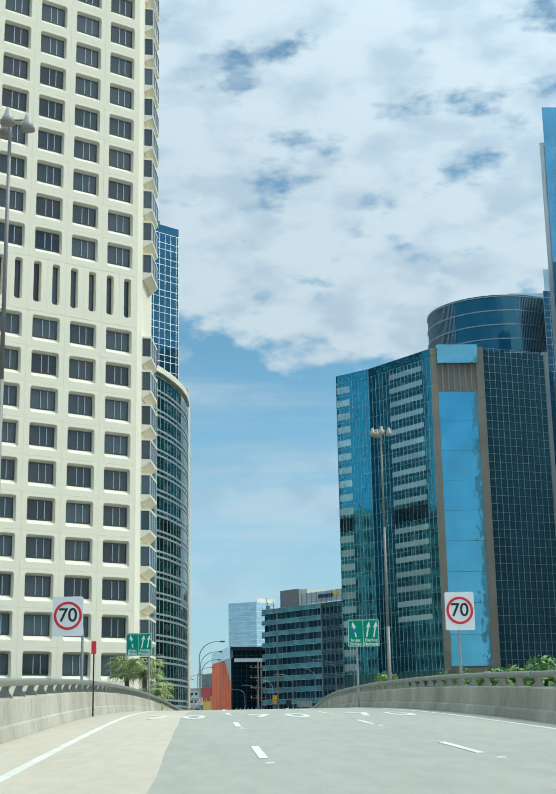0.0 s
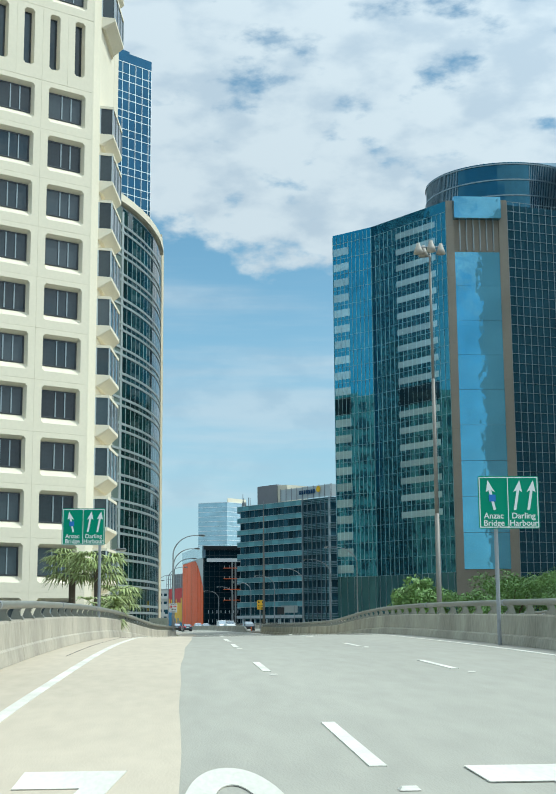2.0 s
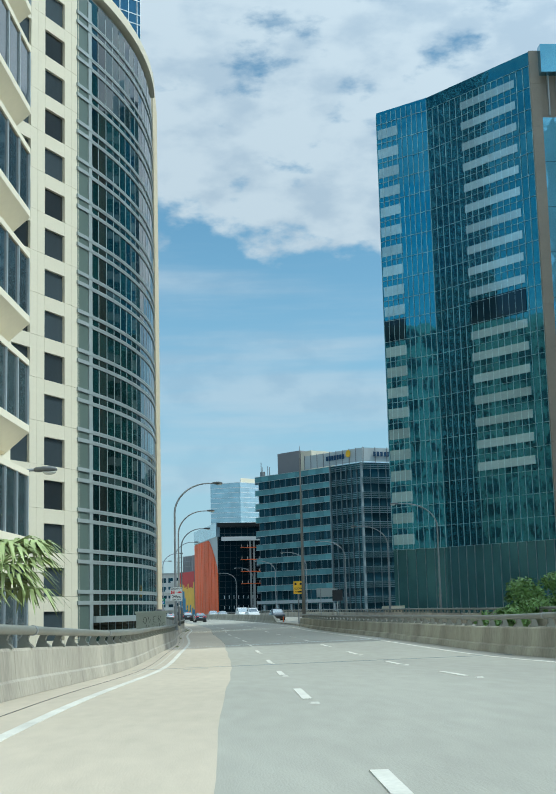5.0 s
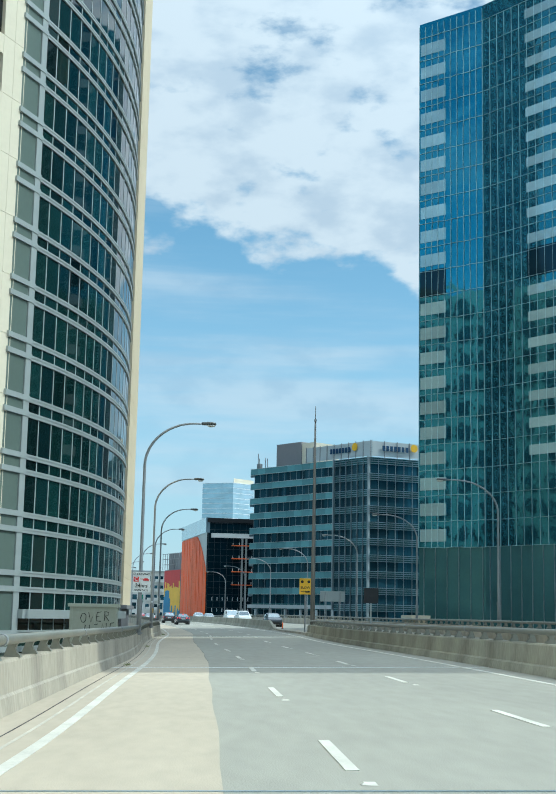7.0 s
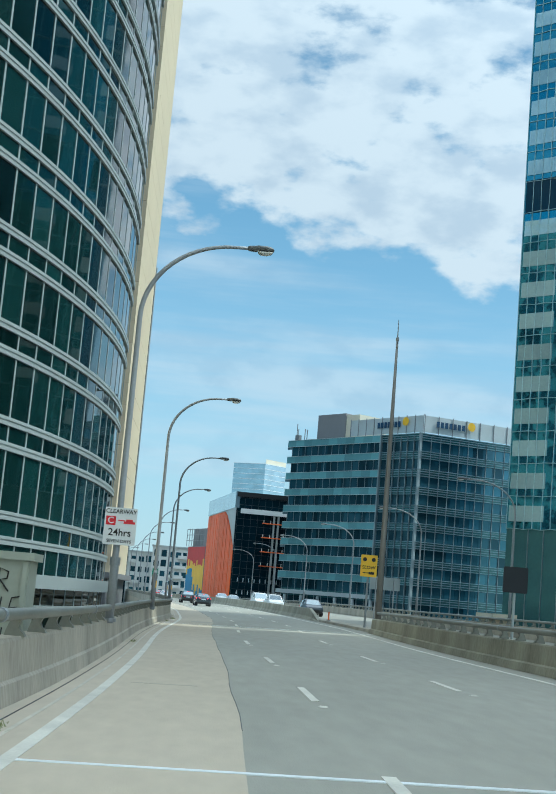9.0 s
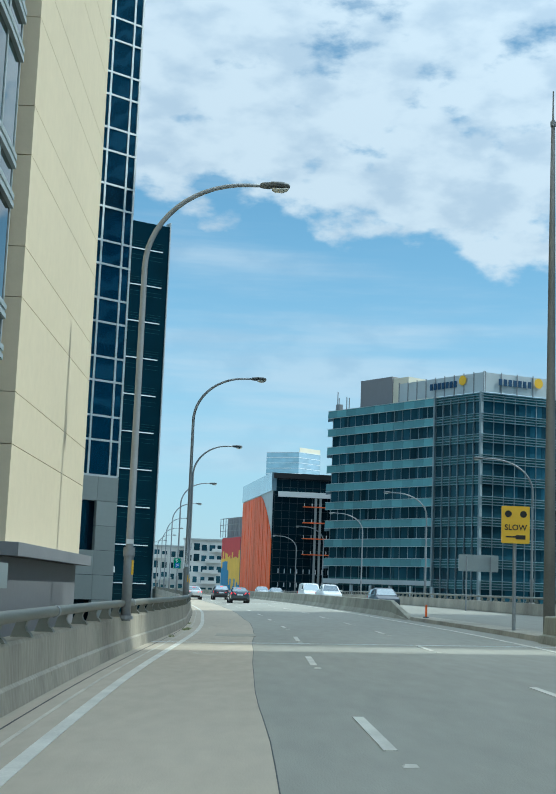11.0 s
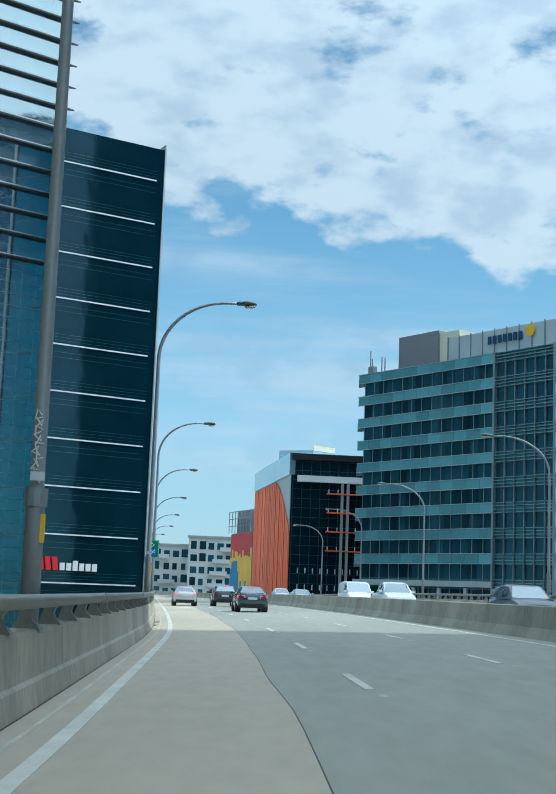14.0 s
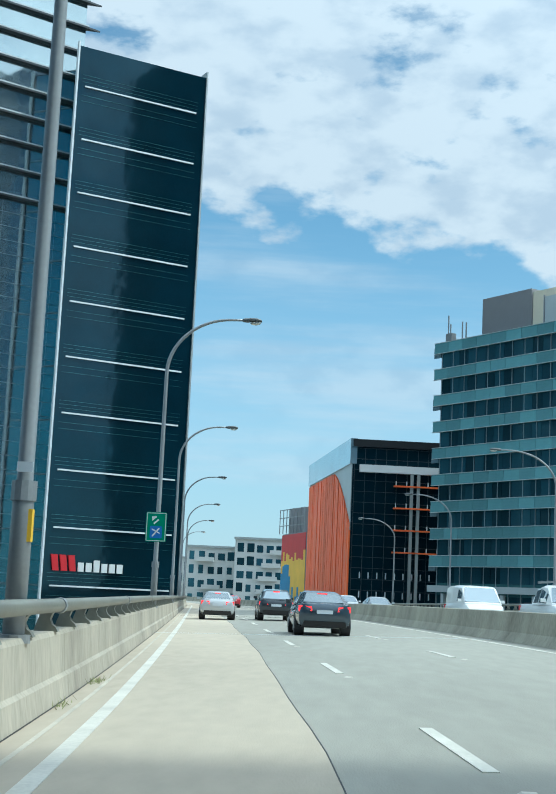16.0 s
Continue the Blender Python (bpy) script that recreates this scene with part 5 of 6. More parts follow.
# ---- along the road ----
def guard_rail(name, u, y0, y1, label, flip=1, side=False):
    """A round rail held towards the road by curved steel brackets on a parapet's top."""
    ob = thing(name, label, "guard rail")
    n = round((y1 - y0) / 3)

    def at(y, dz, off=0.0):
        return road(y, u + off * flip + (verge(y) if side else 0.0), dz)

    bm = bmesh.new()
    tube(bm, [at(y0 + (y1 - y0) * i / n, 1.085, 0.12) for i in range(n + 1)], 0.078, 12)
    part("rail", bm, M["rail"], ob, smooth=True)
    bm = bmesh.new()
    outline = [(0.13, 0.0), (0.10, 0.05), (0.055, 0.08), (0.03, 0.14), (0.05, 0.20), (0.10, 0.24), (0.16, 0.26), (0.08, 0.36), (-0.02, 0.30), (-0.09, 0.18), (-0.13, 0.07), (-0.15, 0.0)]
    a, b = [bm.verts.new((x * flip, -0.09, z)) for x, z in outline], [bm.verts.new((x * flip, 0.09, z)) for x, z in outline]
    bm.faces.new(a)
    bm.faces.new(b[::-1])
    m = len(outline)
    for i in range(m):
        bm.faces.new((a[i], b[i], b[(i + 1) % m], a[(i + 1) % m]))
    bmesh.ops.recalc_face_normals(bm, faces=bm.faces)
    me = bpy.data.meshes.new("bracket")
    bm.to_mesh(me)
    bm.free()
    me.materials.append(M["rail"])
    bm = bmesh.new()
    tube(bm, [(0.12 * flip, -0.08, 0.30), (0.12 * flip, 0.08, 0.30)], 0.092, 12)
    sleeve = bpy.data.meshes.new("sleeve")
    bm.to_mesh(sleeve)
    bm.free()
    sleeve.materials.append(M["galv"])
    y, k = y0 + 0.6, 0
    while y < y1:
        place = Matrix.Translation(at(y, 0.785)) @ Matrix.Rotation(road_turn(y), 4, "Z")
        share("bracket", me, ob, place)
        if k % 6 == 0:
            share("sleeve", sleeve, ob, place)
        y, k = y + 2.0, k + 1
    return ob


guard_rail("guard_rail", -0.74, -66, 420, "weathered steel guard rail on curved brackets over the parapet", side=True)
guard_rail("guard_rail", 10.72, -66, 204, "weathered steel guard rail on curved brackets over the barrier", -1)
guard_rail("guard_rail", 21.5, 62, 420, "weathered steel guard rail beyond the oncoming lanes", -1)


def street_lamp(y, u, reach, tall=9.9, group="street lamps"):
    """A tapered steel pole that bends over into a long arm with a flat lantern."""
    ob = thing("street_lamp", "grey steel street lamp with a curved arm and flat lantern", "street lamp", group, at=road(y, u))
    d = Vector((math.cos(road_turn(y)), math.sin(road_turn(y)), 0)) * (1 if reach > 0 else -1)
    r = abs(reach)
    k = r / 3.32
    pts = [Vector((0, 0, 0.7)), Vector((0, 0, 2.2)), Vector((0, 0, 2.3)), Vector((0, 0, 5.5)), Vector((0, 0, tall - 2.05))]
    rad = [0.11, 0.11, 0.085, 0.075, 0.065]
    # the bend: a quarter of a flat oval, then a short straight spigot
    for i in range(1, 15):
        q = math.pi / 2 * i / 14
        a, down = 2.35 * (1 - math.cos(q)), 2.05 * (1 - math.sin(q))
        pts.append(d * (a * k) + Vector((0, 0, tall - down)))
        rad.append(0.064 - 0.008 * a)
    pts.append(d * (2.75 * k) + Vector((0, 0, tall + 0.01)))
    rad.append(0.044)
    bm = bmesh.new()
    tube(bm, pts, rad, 12)
    bmesh.ops.recalc_face_normals(bm, faces=bm.faces)
    part("pole", bm, M["galv"], ob, smooth=True)
    s, z = Vector((-d.y, d.x, 0)), Vector((0, 0, 1))
    o = d * (r - 0.66) + z * (tall + 0.01)

    def shell(rows):
        """A rounded hull: along, half width, top and bottom at each cut."""
        bm_ = bmesh.new()
        cuts = []
        for along, half, hi, lo in rows:
            cuts.append([bm_.verts.new(o + d * along + s * (half * math.cos(t)) + z * ((hi + lo) / 2 + (hi - lo) / 2 * math.sin(t))) for t in (2 * math.pi * j / 14 for j in range(14))])
        for p, q in zip(cuts, cuts[1:]):
            for j in range(14):
                bm_.faces.new((p[j], p[(j + 1) % 14], q[(j + 1) % 14], q[j]))
        bm_.faces.new(cuts[0][::-1])
        bm_.faces.new(cuts[-1])
        bmesh.ops.recalc_face_normals(bm_, faces=bm_.faces)
        return bm_

    head = part("lantern", shell([(0.0, 0.05, 0.05, -0.05), (0.05, 0.08, 0.075, -0.07), (0.22, 0.10, 0.09, -0.08), (0.26, 0.135, 0.10, -0.06), (0.50, 0.15, 0.10, -0.06), (0.64, 0.12, 0.07, -0.05), (0.69, 0.05, 0.02, -0.04)]), M["lantern"], ob, smooth=True)
    part("lens", shell([(0.27, 0.10, -0.05, -0.10), (0.34, 0.125, -0.05, -0.15), (0.50, 0.13, -0.05, -0.16), (0.62, 0.10, -0.04, -0.12), (0.66, 0.04, -0.04, -0.07)]), M["lens"], head, smooth=True)
    bm = bmesh.new()
    tube(bm, [(0, 0, 2.12), (0, 0, 2.32)], 0.13, 12)
    part("collar", bm, M["galv"], ob)
    bm = bmesh.new()
    tube(bm, [(0, 0, 0.74), (0, 0, 0.82)], 0.17, 12)
    part("base_flange", bm, M["galv"], ob)
    return ob


LAMPS = {167.9: 10.5, 196.6: 10.8, 226.7: 11.1, 256.2: 11.1, 288.8: 11.0, 318.0: 10.9, 348.0: 10.7, 378.0: 10.6, 408.0: 10.6, 438.0: 10.6}
lamps = {y: street_lamp(y, -0.76, 3.25, tall) for y, tall in LAMPS.items()}
for y in (191.0, 221.0, 252.0, 285.0, 319.5, 352.0, 384.0):
    street_lamp(y, 21.62, -4.0, 10.1, "street lamps of the oncoming lanes")
street_lamp(118.0, -6.0, 3.0, 6.0, "street lamps of the oncoming lanes")
for y in (196.6, 226.7, 256.2):
    bm = bmesh.new()
    box(bm, 0.075, 0.116, -0.075, 0.02, 1.72, 2.04)
    part("marker_band", bm, M["yellow_sign"], lamps[y], "yellow marker band")
    bm = bmesh.new()
    box(bm, -0.06, 0.10, -0.13, -0.115, 2.40, 2.50)
    part("pole_plate", bm, M["plate"], lamps[y], "small plate with plain bars")


def floodlight_mast(x, y, z0, z1, label):
    ob = thing("floodlight_mast", label, "light mast", "tall masts", at=(x, y, z0))
    h = z1 - z0
    for a, b, r0, r1 in ((0, h * 0.33, 0.17, 0.15), (h * 0.33, h * 0.66, 0.135, 0.11), (h * 0.66, h, 0.10, 0.075)):
        bm = bmesh.new()
        tube(bm, [(0, 0, a), (0, 0, b)], [r0, r1], 12)
        part("pole", bm, M["rust"], ob, smooth=True)
    bm = bmesh.new()
    tube(bm, [(-0.75, 0, h - 0.15), (0.75, 0, h - 0.15)], 0.05, 8)
    tube(bm, [(0, -0.6, h - 0.15), (0, 0.6, h - 0.15)], 0.05, 8)
    tube(bm, [(0, 0, h), (0, 0, h + 0.3)], 0.06, 8)
    part("crossarm", bm, M["galv"], ob)
    for dx, dy in ((-0.75, 0), (0.75, 0), (0, -0.6), (-0.3, 0.6)):
        bm = bmesh.new()
        tube(bm, [(dx, dy, h + 0.12), (dx, dy, h - 0.1), (dx, dy, h - 0.3), (dx, dy, h - 0.62)], [0.10, 0.16, 0.24, 0.34], 14)
        part("floodlight", bm, M["lamp_white"], ob, "bell-shaped pale floodlight", smooth=True)
    return ob


floodlight_mast(15.1, 114.7, -0.5, 26.2, "tall weathered steel mast with bell-shaped floodlights")
floodlight_mast(-8.55, 51.0, GROUND, 26.0, "tall weathered steel mast with bell-shaped floodlights")
ob = thing("steel_mast", "bare tapered dark steel mast beside the road", "mast", at=(8.95, 207.6, 0.2))
bm = bmesh.new()
tube(bm, [(0, 0, -0.3), (0, 0, 5.5), (0, 0, 12.0), (0, 0, 16.7)], [0.19, 0.16, 0.11, 0.06], 12)
part("pole", bm, M["rust"], ob, smooth=True)
bm = bmesh.new()
tube(bm, [(0, 0, 16.6), (0, 0, 17.7)], [0.035, 0.02], 8)
tube(bm, [(0, 0, 16.5), (0, 0, 16.66)], 0.09, 10)
part("spike", bm, M["galv"], ob)


# ---- signs ----
def rounded(w, h, r, n=5):
    pts = []
    for cx, cz, a0 in ((w / 2 - r, h / 2 - r, 0), (-w / 2 + r, h / 2 - r, 90), (-w / 2 + r, -h / 2 + r, 180), (w / 2 - r, -h / 2 + r, 270)):
        for k in range(n + 1):
            a = radians(a0 + 90 * k / n)
            pts.append((cx + r * math.cos(a), cz + r * math.sin(a)))
    return pts


def plate(bm, pts, y0, y1):
    """A flat plate in x and z, from y0 (front) to y1."""
    a, b = [bm.verts.new((x, y0, z)) for x, z in pts], [bm.verts.new((x, y1, z)) for x, z in pts]
    bm.faces.new(a)
    bm.faces.new(b[::-1])
    n = len(pts)
    for i in range(n):
        bm.faces.new((a[i], b[i], b[(i + 1) % n], a[(i + 1) % n]))
    bmesh.ops.recalc_face_normals(bm, faces=bm.faces)


def lettering(text, size, x, z, y, parent, mat, name="lettering", wide=1.0, rot=None, spacing=1.0):
    """Flat letters in the built-in font, centred on x and z."""
    cu = bpy.data.curves.new("lettering", "FONT")
    cu.body, cu.size, cu.align_x, cu.align_y, cu.extrude, cu.space_character = text, size, "CENTER", "CENTER", 0.004, spacing
    cu.offset = size * 0.012
    tmp = new("lettering_curve", cu)
    dg = bpy.context.evaluated_depsgraph_get()
    me = bpy.data.meshes.new_from_object(tmp.evaluated_get(dg))
    bpy.data.objects.remove(tmp)
    me.materials.clear()
    me.materials.append(mat)
    ob = new(name, me)
    ob.parent = parent
    ob.matrix_local = rot or (Matrix.Translation((x, y, z)) @ Matrix.Rotation(radians(90), 4, "X") @ Matrix.Diagonal((wide, 1, 1, 1)))
    return ob


def ring(bm, r0, r1, y0, y1, cx=0.0, cz=0.0, n=40):
    rows = [[bm.verts.new((cx + r * math.cos(a), y, cz + r * math.sin(a))) for a in (2 * math.pi * k / n for k in range(n))] for r, y in ((r0, y0), (r1, y0), (r1, y1), (r0, y1))]
    for a, b in ((0, 1), (1, 2), (2, 3), (3, 0)):
        for k in range(n):
            bm.faces.new((rows[a][k], rows[a][(k + 1) % n], rows[b][(k + 1) % n], rows[b][k]))
    bmesh.ops.recalc_face_normals(bm, faces=bm.faces)


def speed_sign(x, y, z, post_x, post_z, label, turn=0):
    """White plate with a red ring and 70, on one steel post; z is the plate's centre."""
    ob = thing("speed_sign", label, "road sign", "speed signs", at=(x, y, z))
    ob.rotation_euler.z = radians(turn)
    bm = bmesh.new()
    plate(bm, rounded(1.0, 1.28, 0.07), -0.015, 0.0)
    face = part("plate", bm, M["white_sign"], ob)
    bm = bmesh.new()
    ring(bm, 0.375, 0.46, -0.022, -0.014, 0, 0.02)
    part("red_ring", bm, M["red_sign"], face)
    lettering("70", 0.62, 0.0, 0.02, -0.02, face, M["black_ink"])
    bm = bmesh.new()
    tube(bm, [(post_x, 0.06, -0.4), (post_x, 0.06, post_z - z)], 0.045, 10)
    part("post", bm, M["galv"], ob)
    bm = bmesh.new()
    for dz in (-0.35, 0.35):
        box(bm, -0.4, 0.4, 0.0, 0.05, dz - 0.03, dz + 0.03)
    part("bracket", bm, M["galv"], ob)
    return ob


speed_sign(8.6, 42.4, 3.6, -0.05, 0.0, "white speed limit sign with red ring on a steel post", 2)
speed_sign(-4.45, 41.4, 3.52, 0.48, -0.6, "white speed limit sign with red ring behind the parapet", -2)


def arrow(bm, x, z, length, lean, y):
    """An upright arrow leaning sideways by lean at its head."""
    w = 0.035
    plate(bm, [(x + lean * t + off, z + length * t) for t, off in ((0, -w), (0, w), (0.66, w), (0.60, 0.12), (1.0, 0.0), (0.60, -0.12), (0.66, -w))], y, y + 0.005)


def direction_sign(x, y, z, post_x, post_z, label):
    """Green lane sign in two halves; z is the plate's centre."""
    ob = thing("direction_sign", label, "road sign", "direction signs", at=(x, y, z))
    w, h = 1.62, 1.38
    bm = bmesh.new()
    plate(bm, rounded(w, h, 0.06), -0.02, 0.0)
    face = part("plate", bm, M["green_sign"], ob)
    bm = bmesh.new()
    for x0, x1, z0, z1 in ((-w / 2 + 0.03, w / 2 - 0.03, h / 2 - 0.05, h / 2 - 0.025), (-w / 2 + 0.03, w / 2 - 0.03, -h / 2 + 0.025, -h / 2 + 0.05), (-w / 2 + 0.025, -w / 2 + 0.05, -h / 2 + 0.05, h / 2 - 0.05), (w / 2 - 0.05, w / 2 - 0.025, -h / 2 + 0.05, h / 2 - 0.05), (-0.03, -0.01, -h / 2 + 0.05, h / 2 - 0.05)):
        box(bm, x0, x1, -0.026, -0.0195, z0, z1)
    part("border", bm, M["white_sign"], face)
    for ax, lean in ((-0.38, -0.17), (0.16, 0.14), (0.52, 0.14)):
        bm = bmesh.new()
        arrow(bm, ax, -0.2, 0.78, lean, -0.026)
        part("arrow", bm, M["white_sign"], face)
    bm = bmesh.new()
    box(bm, -0.53, -0.35, -0.036, -0.0275, 0.02, 0.20)
    part("route_marker", bm, M["blue_sign"], face)
    for text, tx, tz in (("Anzac", -0.41, -0.36), ("Bridge", -0.41, -0.55), ("Darling", 0.38, -0.36), ("Harbour", 0.38, -0.55)):
        lettering(text, 0.215, tx, tz, -0.022, face, M["white_sign"])
    bm = bmesh.new()
    tube(bm, [(post_x, 0.07, h / 2 - 0.1), (post_x, 0.07, post_z - z)], 0.055, 10)
    part("post", bm, M["galv"], ob)
    bm = bmesh.new()
    for dz in (-0.4, 0.4):
        box(bm, -0.7, 0.7, 0.0, 0.05, dz - 0.03, dz + 0.03)
    part("bracket", bm, M["galv"], ob)
    return ob


direction_sign(7.72, 65.3, 4.45, -0.35, 0.6, "green lane direction sign on a steel post beside the barrier")
direction_sign(-4.68, 81.3, 5.02, 0.62, -1.0, "green lane direction sign on a steel post behind the parapet")


def lamp_sign(lamp_y, z, w, h, name, label):
    o = road(lamp_y, -0.79)
    return thing(name, label, "road sign", at=(o.x, o.y - 0.16, z))


ob = lamp_sign(167.9, 3.12, 0.8, 0.85, "clearway_sign", "white clearway sign with black and red marks on a lamp pole")
ob.location.x += 0.08
bm = bmesh.new()
plate(bm, rounded(0.80, 0.92, 0.03), -0.012, 0.0)
face = part("plate", bm, M["white_sign"], ob)
lettering("CLEARWAY", 0.145, 0, 0.36, -0.016, face, M["black_ink"])
lettering("24hrs", 0.25, 0, -0.16, -0.016, face, M["black_ink"])
lettering("SEVEN DAYS", 0.11, 0, -0.37, -0.016, face, M["black_ink"])
bm = bmesh.new()
box(bm, -0.36, -0.12, -0.018, -0.012, 0.02, 0.24)
box(bm, -0.06, 0.10, -0.018, -0.012, 0.13, 0.16)
box(bm, 0.08, 0.36, -0.018, -0.012, 0.07, 0.13)
box(bm, 0.13, 0.30, -0.018, -0.012, 0.13, 0.18)
part("red_mark", bm, M["red_sign"], face)
lettering("C", 0.22, -0.24, 0.13, -0.021, face, M["white_sign"])

ob = lamp_sign(288.8, 3.6, 0.7, 1.0, "airport_sign", "green sign with arrow and blue aeroplane panel on lamp pole")
bm = bmesh.new()
plate(bm, rounded(0.72, 1.02, 0.05), -0.015, 0.0)
face = part("plate", bm, M["green_sign"], ob)
bm = bmesh.new()
for x0, x1, z0, z1 in ((-0.33, 0.33, 0.465, 0.485), (-0.33, 0.33, -0.485, -0.465), (-0.335, -0.315, -0.465, 0.465), (0.315, 0.335, -0.465, 0.465)):
    box(bm, x0, x1, -0.02, -0.0145, z0, z1)
part("border", bm, M["white_sign"], face)
bm = bmesh.new()
plate(bm, rounded(0.42, 0.42, 0.04), -0.020, -0.0148)
blue = part("blue_panel", bm, M["blue_sign"], face)
blue.location.z = -0.18
bm = bmesh.new()
for pts in ([(-0.14, -0.32), (-0.10, -0.34), (0.13, -0.05), (0.09, -0.03)], [(-0.15, -0.10), (0.14, -0.24), (0.14, -0.20), (-0.13, -0.06)], [(-0.10, 0.12), (-0.06, 0.09), (0.10, 0.24), (0.06, 0.28)], [(-0.16, 0.36), (-0.14, 0.20), (0.02, 0.34), (0.0, 0.37)]):
    plate(bm, pts, -0.027, -0.021)
part("white_mark", bm, M["white_sign"], face)

ob = thing("warning_sign", "yellow electronic-style warning sign on a post beside the road", "road sign", at=(8.75, 212.0, 4.05))
ob.scale = (1.3, 1.3, 1.3)
bm = bmesh.new()
plate(bm, rounded(0.74, 0.98, 0.04), -0.03, 0.05)
face = part("plate", bm, M["yellow_sign"], ob)
bm = bmesh.new()
for x in (-0.2, 0.2):
    ring(bm, 0.0, 0.09, -0.04, -0.03, x, 0.28, 16)
box(bm, -0.26, 0.0, -0.036, -0.03, -0.34, -0.30)
box(bm, 0.0, 0.26, -0.036, -0.03, -0.38, -0.27)
part("dark_mark", bm, M["black_ink"], face)
lettering("SLOW", 0.21, 0, -0.08, -0.034, face, M["black_ink"])
bm = bmesh.new()
tube(bm, [(0, 0.09, 0.3), (0, 0.09, -3.2)], 0.05, 10)
part("post", bm, M["galv"], ob)

ob = thing("sign_back", "grey back of a road sign on two posts", "road sign", at=(16.6, 266.0, 4.1))
bm = bmesh.new()
plate(bm, rounded(3.0, 1.25, 0.08), -0.02, 0.02)
part("plate", bm, M["grey_metal"], ob)
for x in (-0.9, 0.9):
    bm = bmesh.new()
    tube(bm, [(x, -0.06, 0.5), (x, -0.06, -4.0)], 0.06, 10)
    part("post", bm, M["galv"], ob)

ob = thing("dark_sign", "dark square sign on a pale post beside the barrier", "road sign", at=road(174.5, 10.95, 0.0))
bm = bmesh.new()
plate(bm, rounded(0.75, 0.78, 0.05), -0.10, -0.06)
face = part("plate", bm, M["black"], ob)
face.location.z = 2.55
bm = bmesh.new()
tube(bm, [(0, 0, -0.6), (0, 0, 2.9)], 0.045, 10)
part("post", bm, M["band_metal"], ob)

ob = thing("marker_post", "thin dark post with a red marker plate beside the parapet", "marker post", at=road(42.0, -1.1))
bm = bmesh.new()
tube(bm, [(0, 0, 0), (0, 0, 2.1)], 0.025, 8)
part("post", bm, M["black"], ob)
bm = bmesh.new()
box(bm, -0.08, 0.08, -0.035, -0.025, 2.0, 2.42)
part("plate", bm, M["red_sign"], ob)

# painted limits on the lanes
for u in (1.67, 4.77, 7.87):
    o = road(38.25, u)
    slope = math.atan2(road(40.6, u).z - road(35.9, u).z, 4.7)
    rot = Matrix.Translation(o + Vector((0, 0, 0.003))) @ Matrix.Rotation(road_turn(38.25), 4, "Z") @ Matrix.Rotation(slope, 4, "X") @ Matrix.Diagonal((1.0, 4.5, 1, 1))
    t = lettering("70", 1.5, 0, 0, 0, None, M["line"], "painted_limit", rot=rot, spacing=1.45)
    tagged(t, "long white 70 painted on the lane", "road marking", "painted limits", kind="structure")


# ---- cabinet, plants ----
ob = thing("steel_cabinet", "grey-green steel cabinet with scrawled graffiti behind the parapet", "cabinet", at=(-4.4, 155.2, 0.3))
bm = bmesh.new()
box(bm, -0.15, 1.55, 0.0, 0.9, -1.2, 1.62)
part("body", bm, M["box_paint"], ob)
bm = bmesh.new()
box(bm, -0.22, 1.62, -0.07, 0.97, 1.62, 1.74)
part("lid", bm, M["box_paint"], ob)
for x in (-0.12, 0.68, 1.46):
    bm = bmesh.new()
    box(bm, x, x + 0.07, -0.04, 0.0, -1.2, 1.6)
    part("rib", bm, M["box_paint"], ob)
STROKES = [
    [(0, 0.5), (0.2, 0.9), (0.5, 1), (0.8, 0.8), (0.8, 0.3), (0.5, 0), (0.15, 0.15), (0, 0.5)],
    [(0, 1), (0.35, 0), (0.8, 1)],
    [(0.7, 1), (0.1, 0.9), (0, 0.5), (0.5, 0.55), (0, 0.45), (0.05, 0.05), (0.7, 0)],
    [(0, 0), (0.05, 1), (0.6, 0.85), (0.55, 0.55), (0.1, 0.5), (0.7, 0)],
    [(0, 0), (0.1, 1), (0.4, 0.4), (0.7, 1), (0.8, 0)],
    [(0, 0), (0.1, 1), (0.6, 0), (0.7, 1)],
]
for row, x0, size, word in ((1.05, 0.25, 0.30, (0, 1, 2, 3)), (0.62, 0.40, 0.32, (4, 2, 5, 2)), (0.22, 0.55, 0.28, (4, 2, 5))):
    for k, glyph in enumerate(word):
        bm = bmesh.new()
        tube(bm, [(x0 + size * (k * 0.95 + 0.8 * a), -0.012, row + size * (b * 1.15 + 0.1 * k)) for a, b in STROKES[glyph]], 0.013, 5)
        part("scrawl", bm, M["black_ink"], ob)

# white scrawl on a lamp pole: loops that spell nothing
bm = bmesh.new()
tube(bm, [(0.05 * math.sin(2.4 * k) + 0.02 * math.sin(0.7 * k), -0.100, 2.40 + 0.022 * k + 0.05 * math.cos(2.4 * k)) for k in range(36)], 0.011, 5)
part("scrawl", bm, M["white_sign"], lamps[226.7], "white paint scrawl")


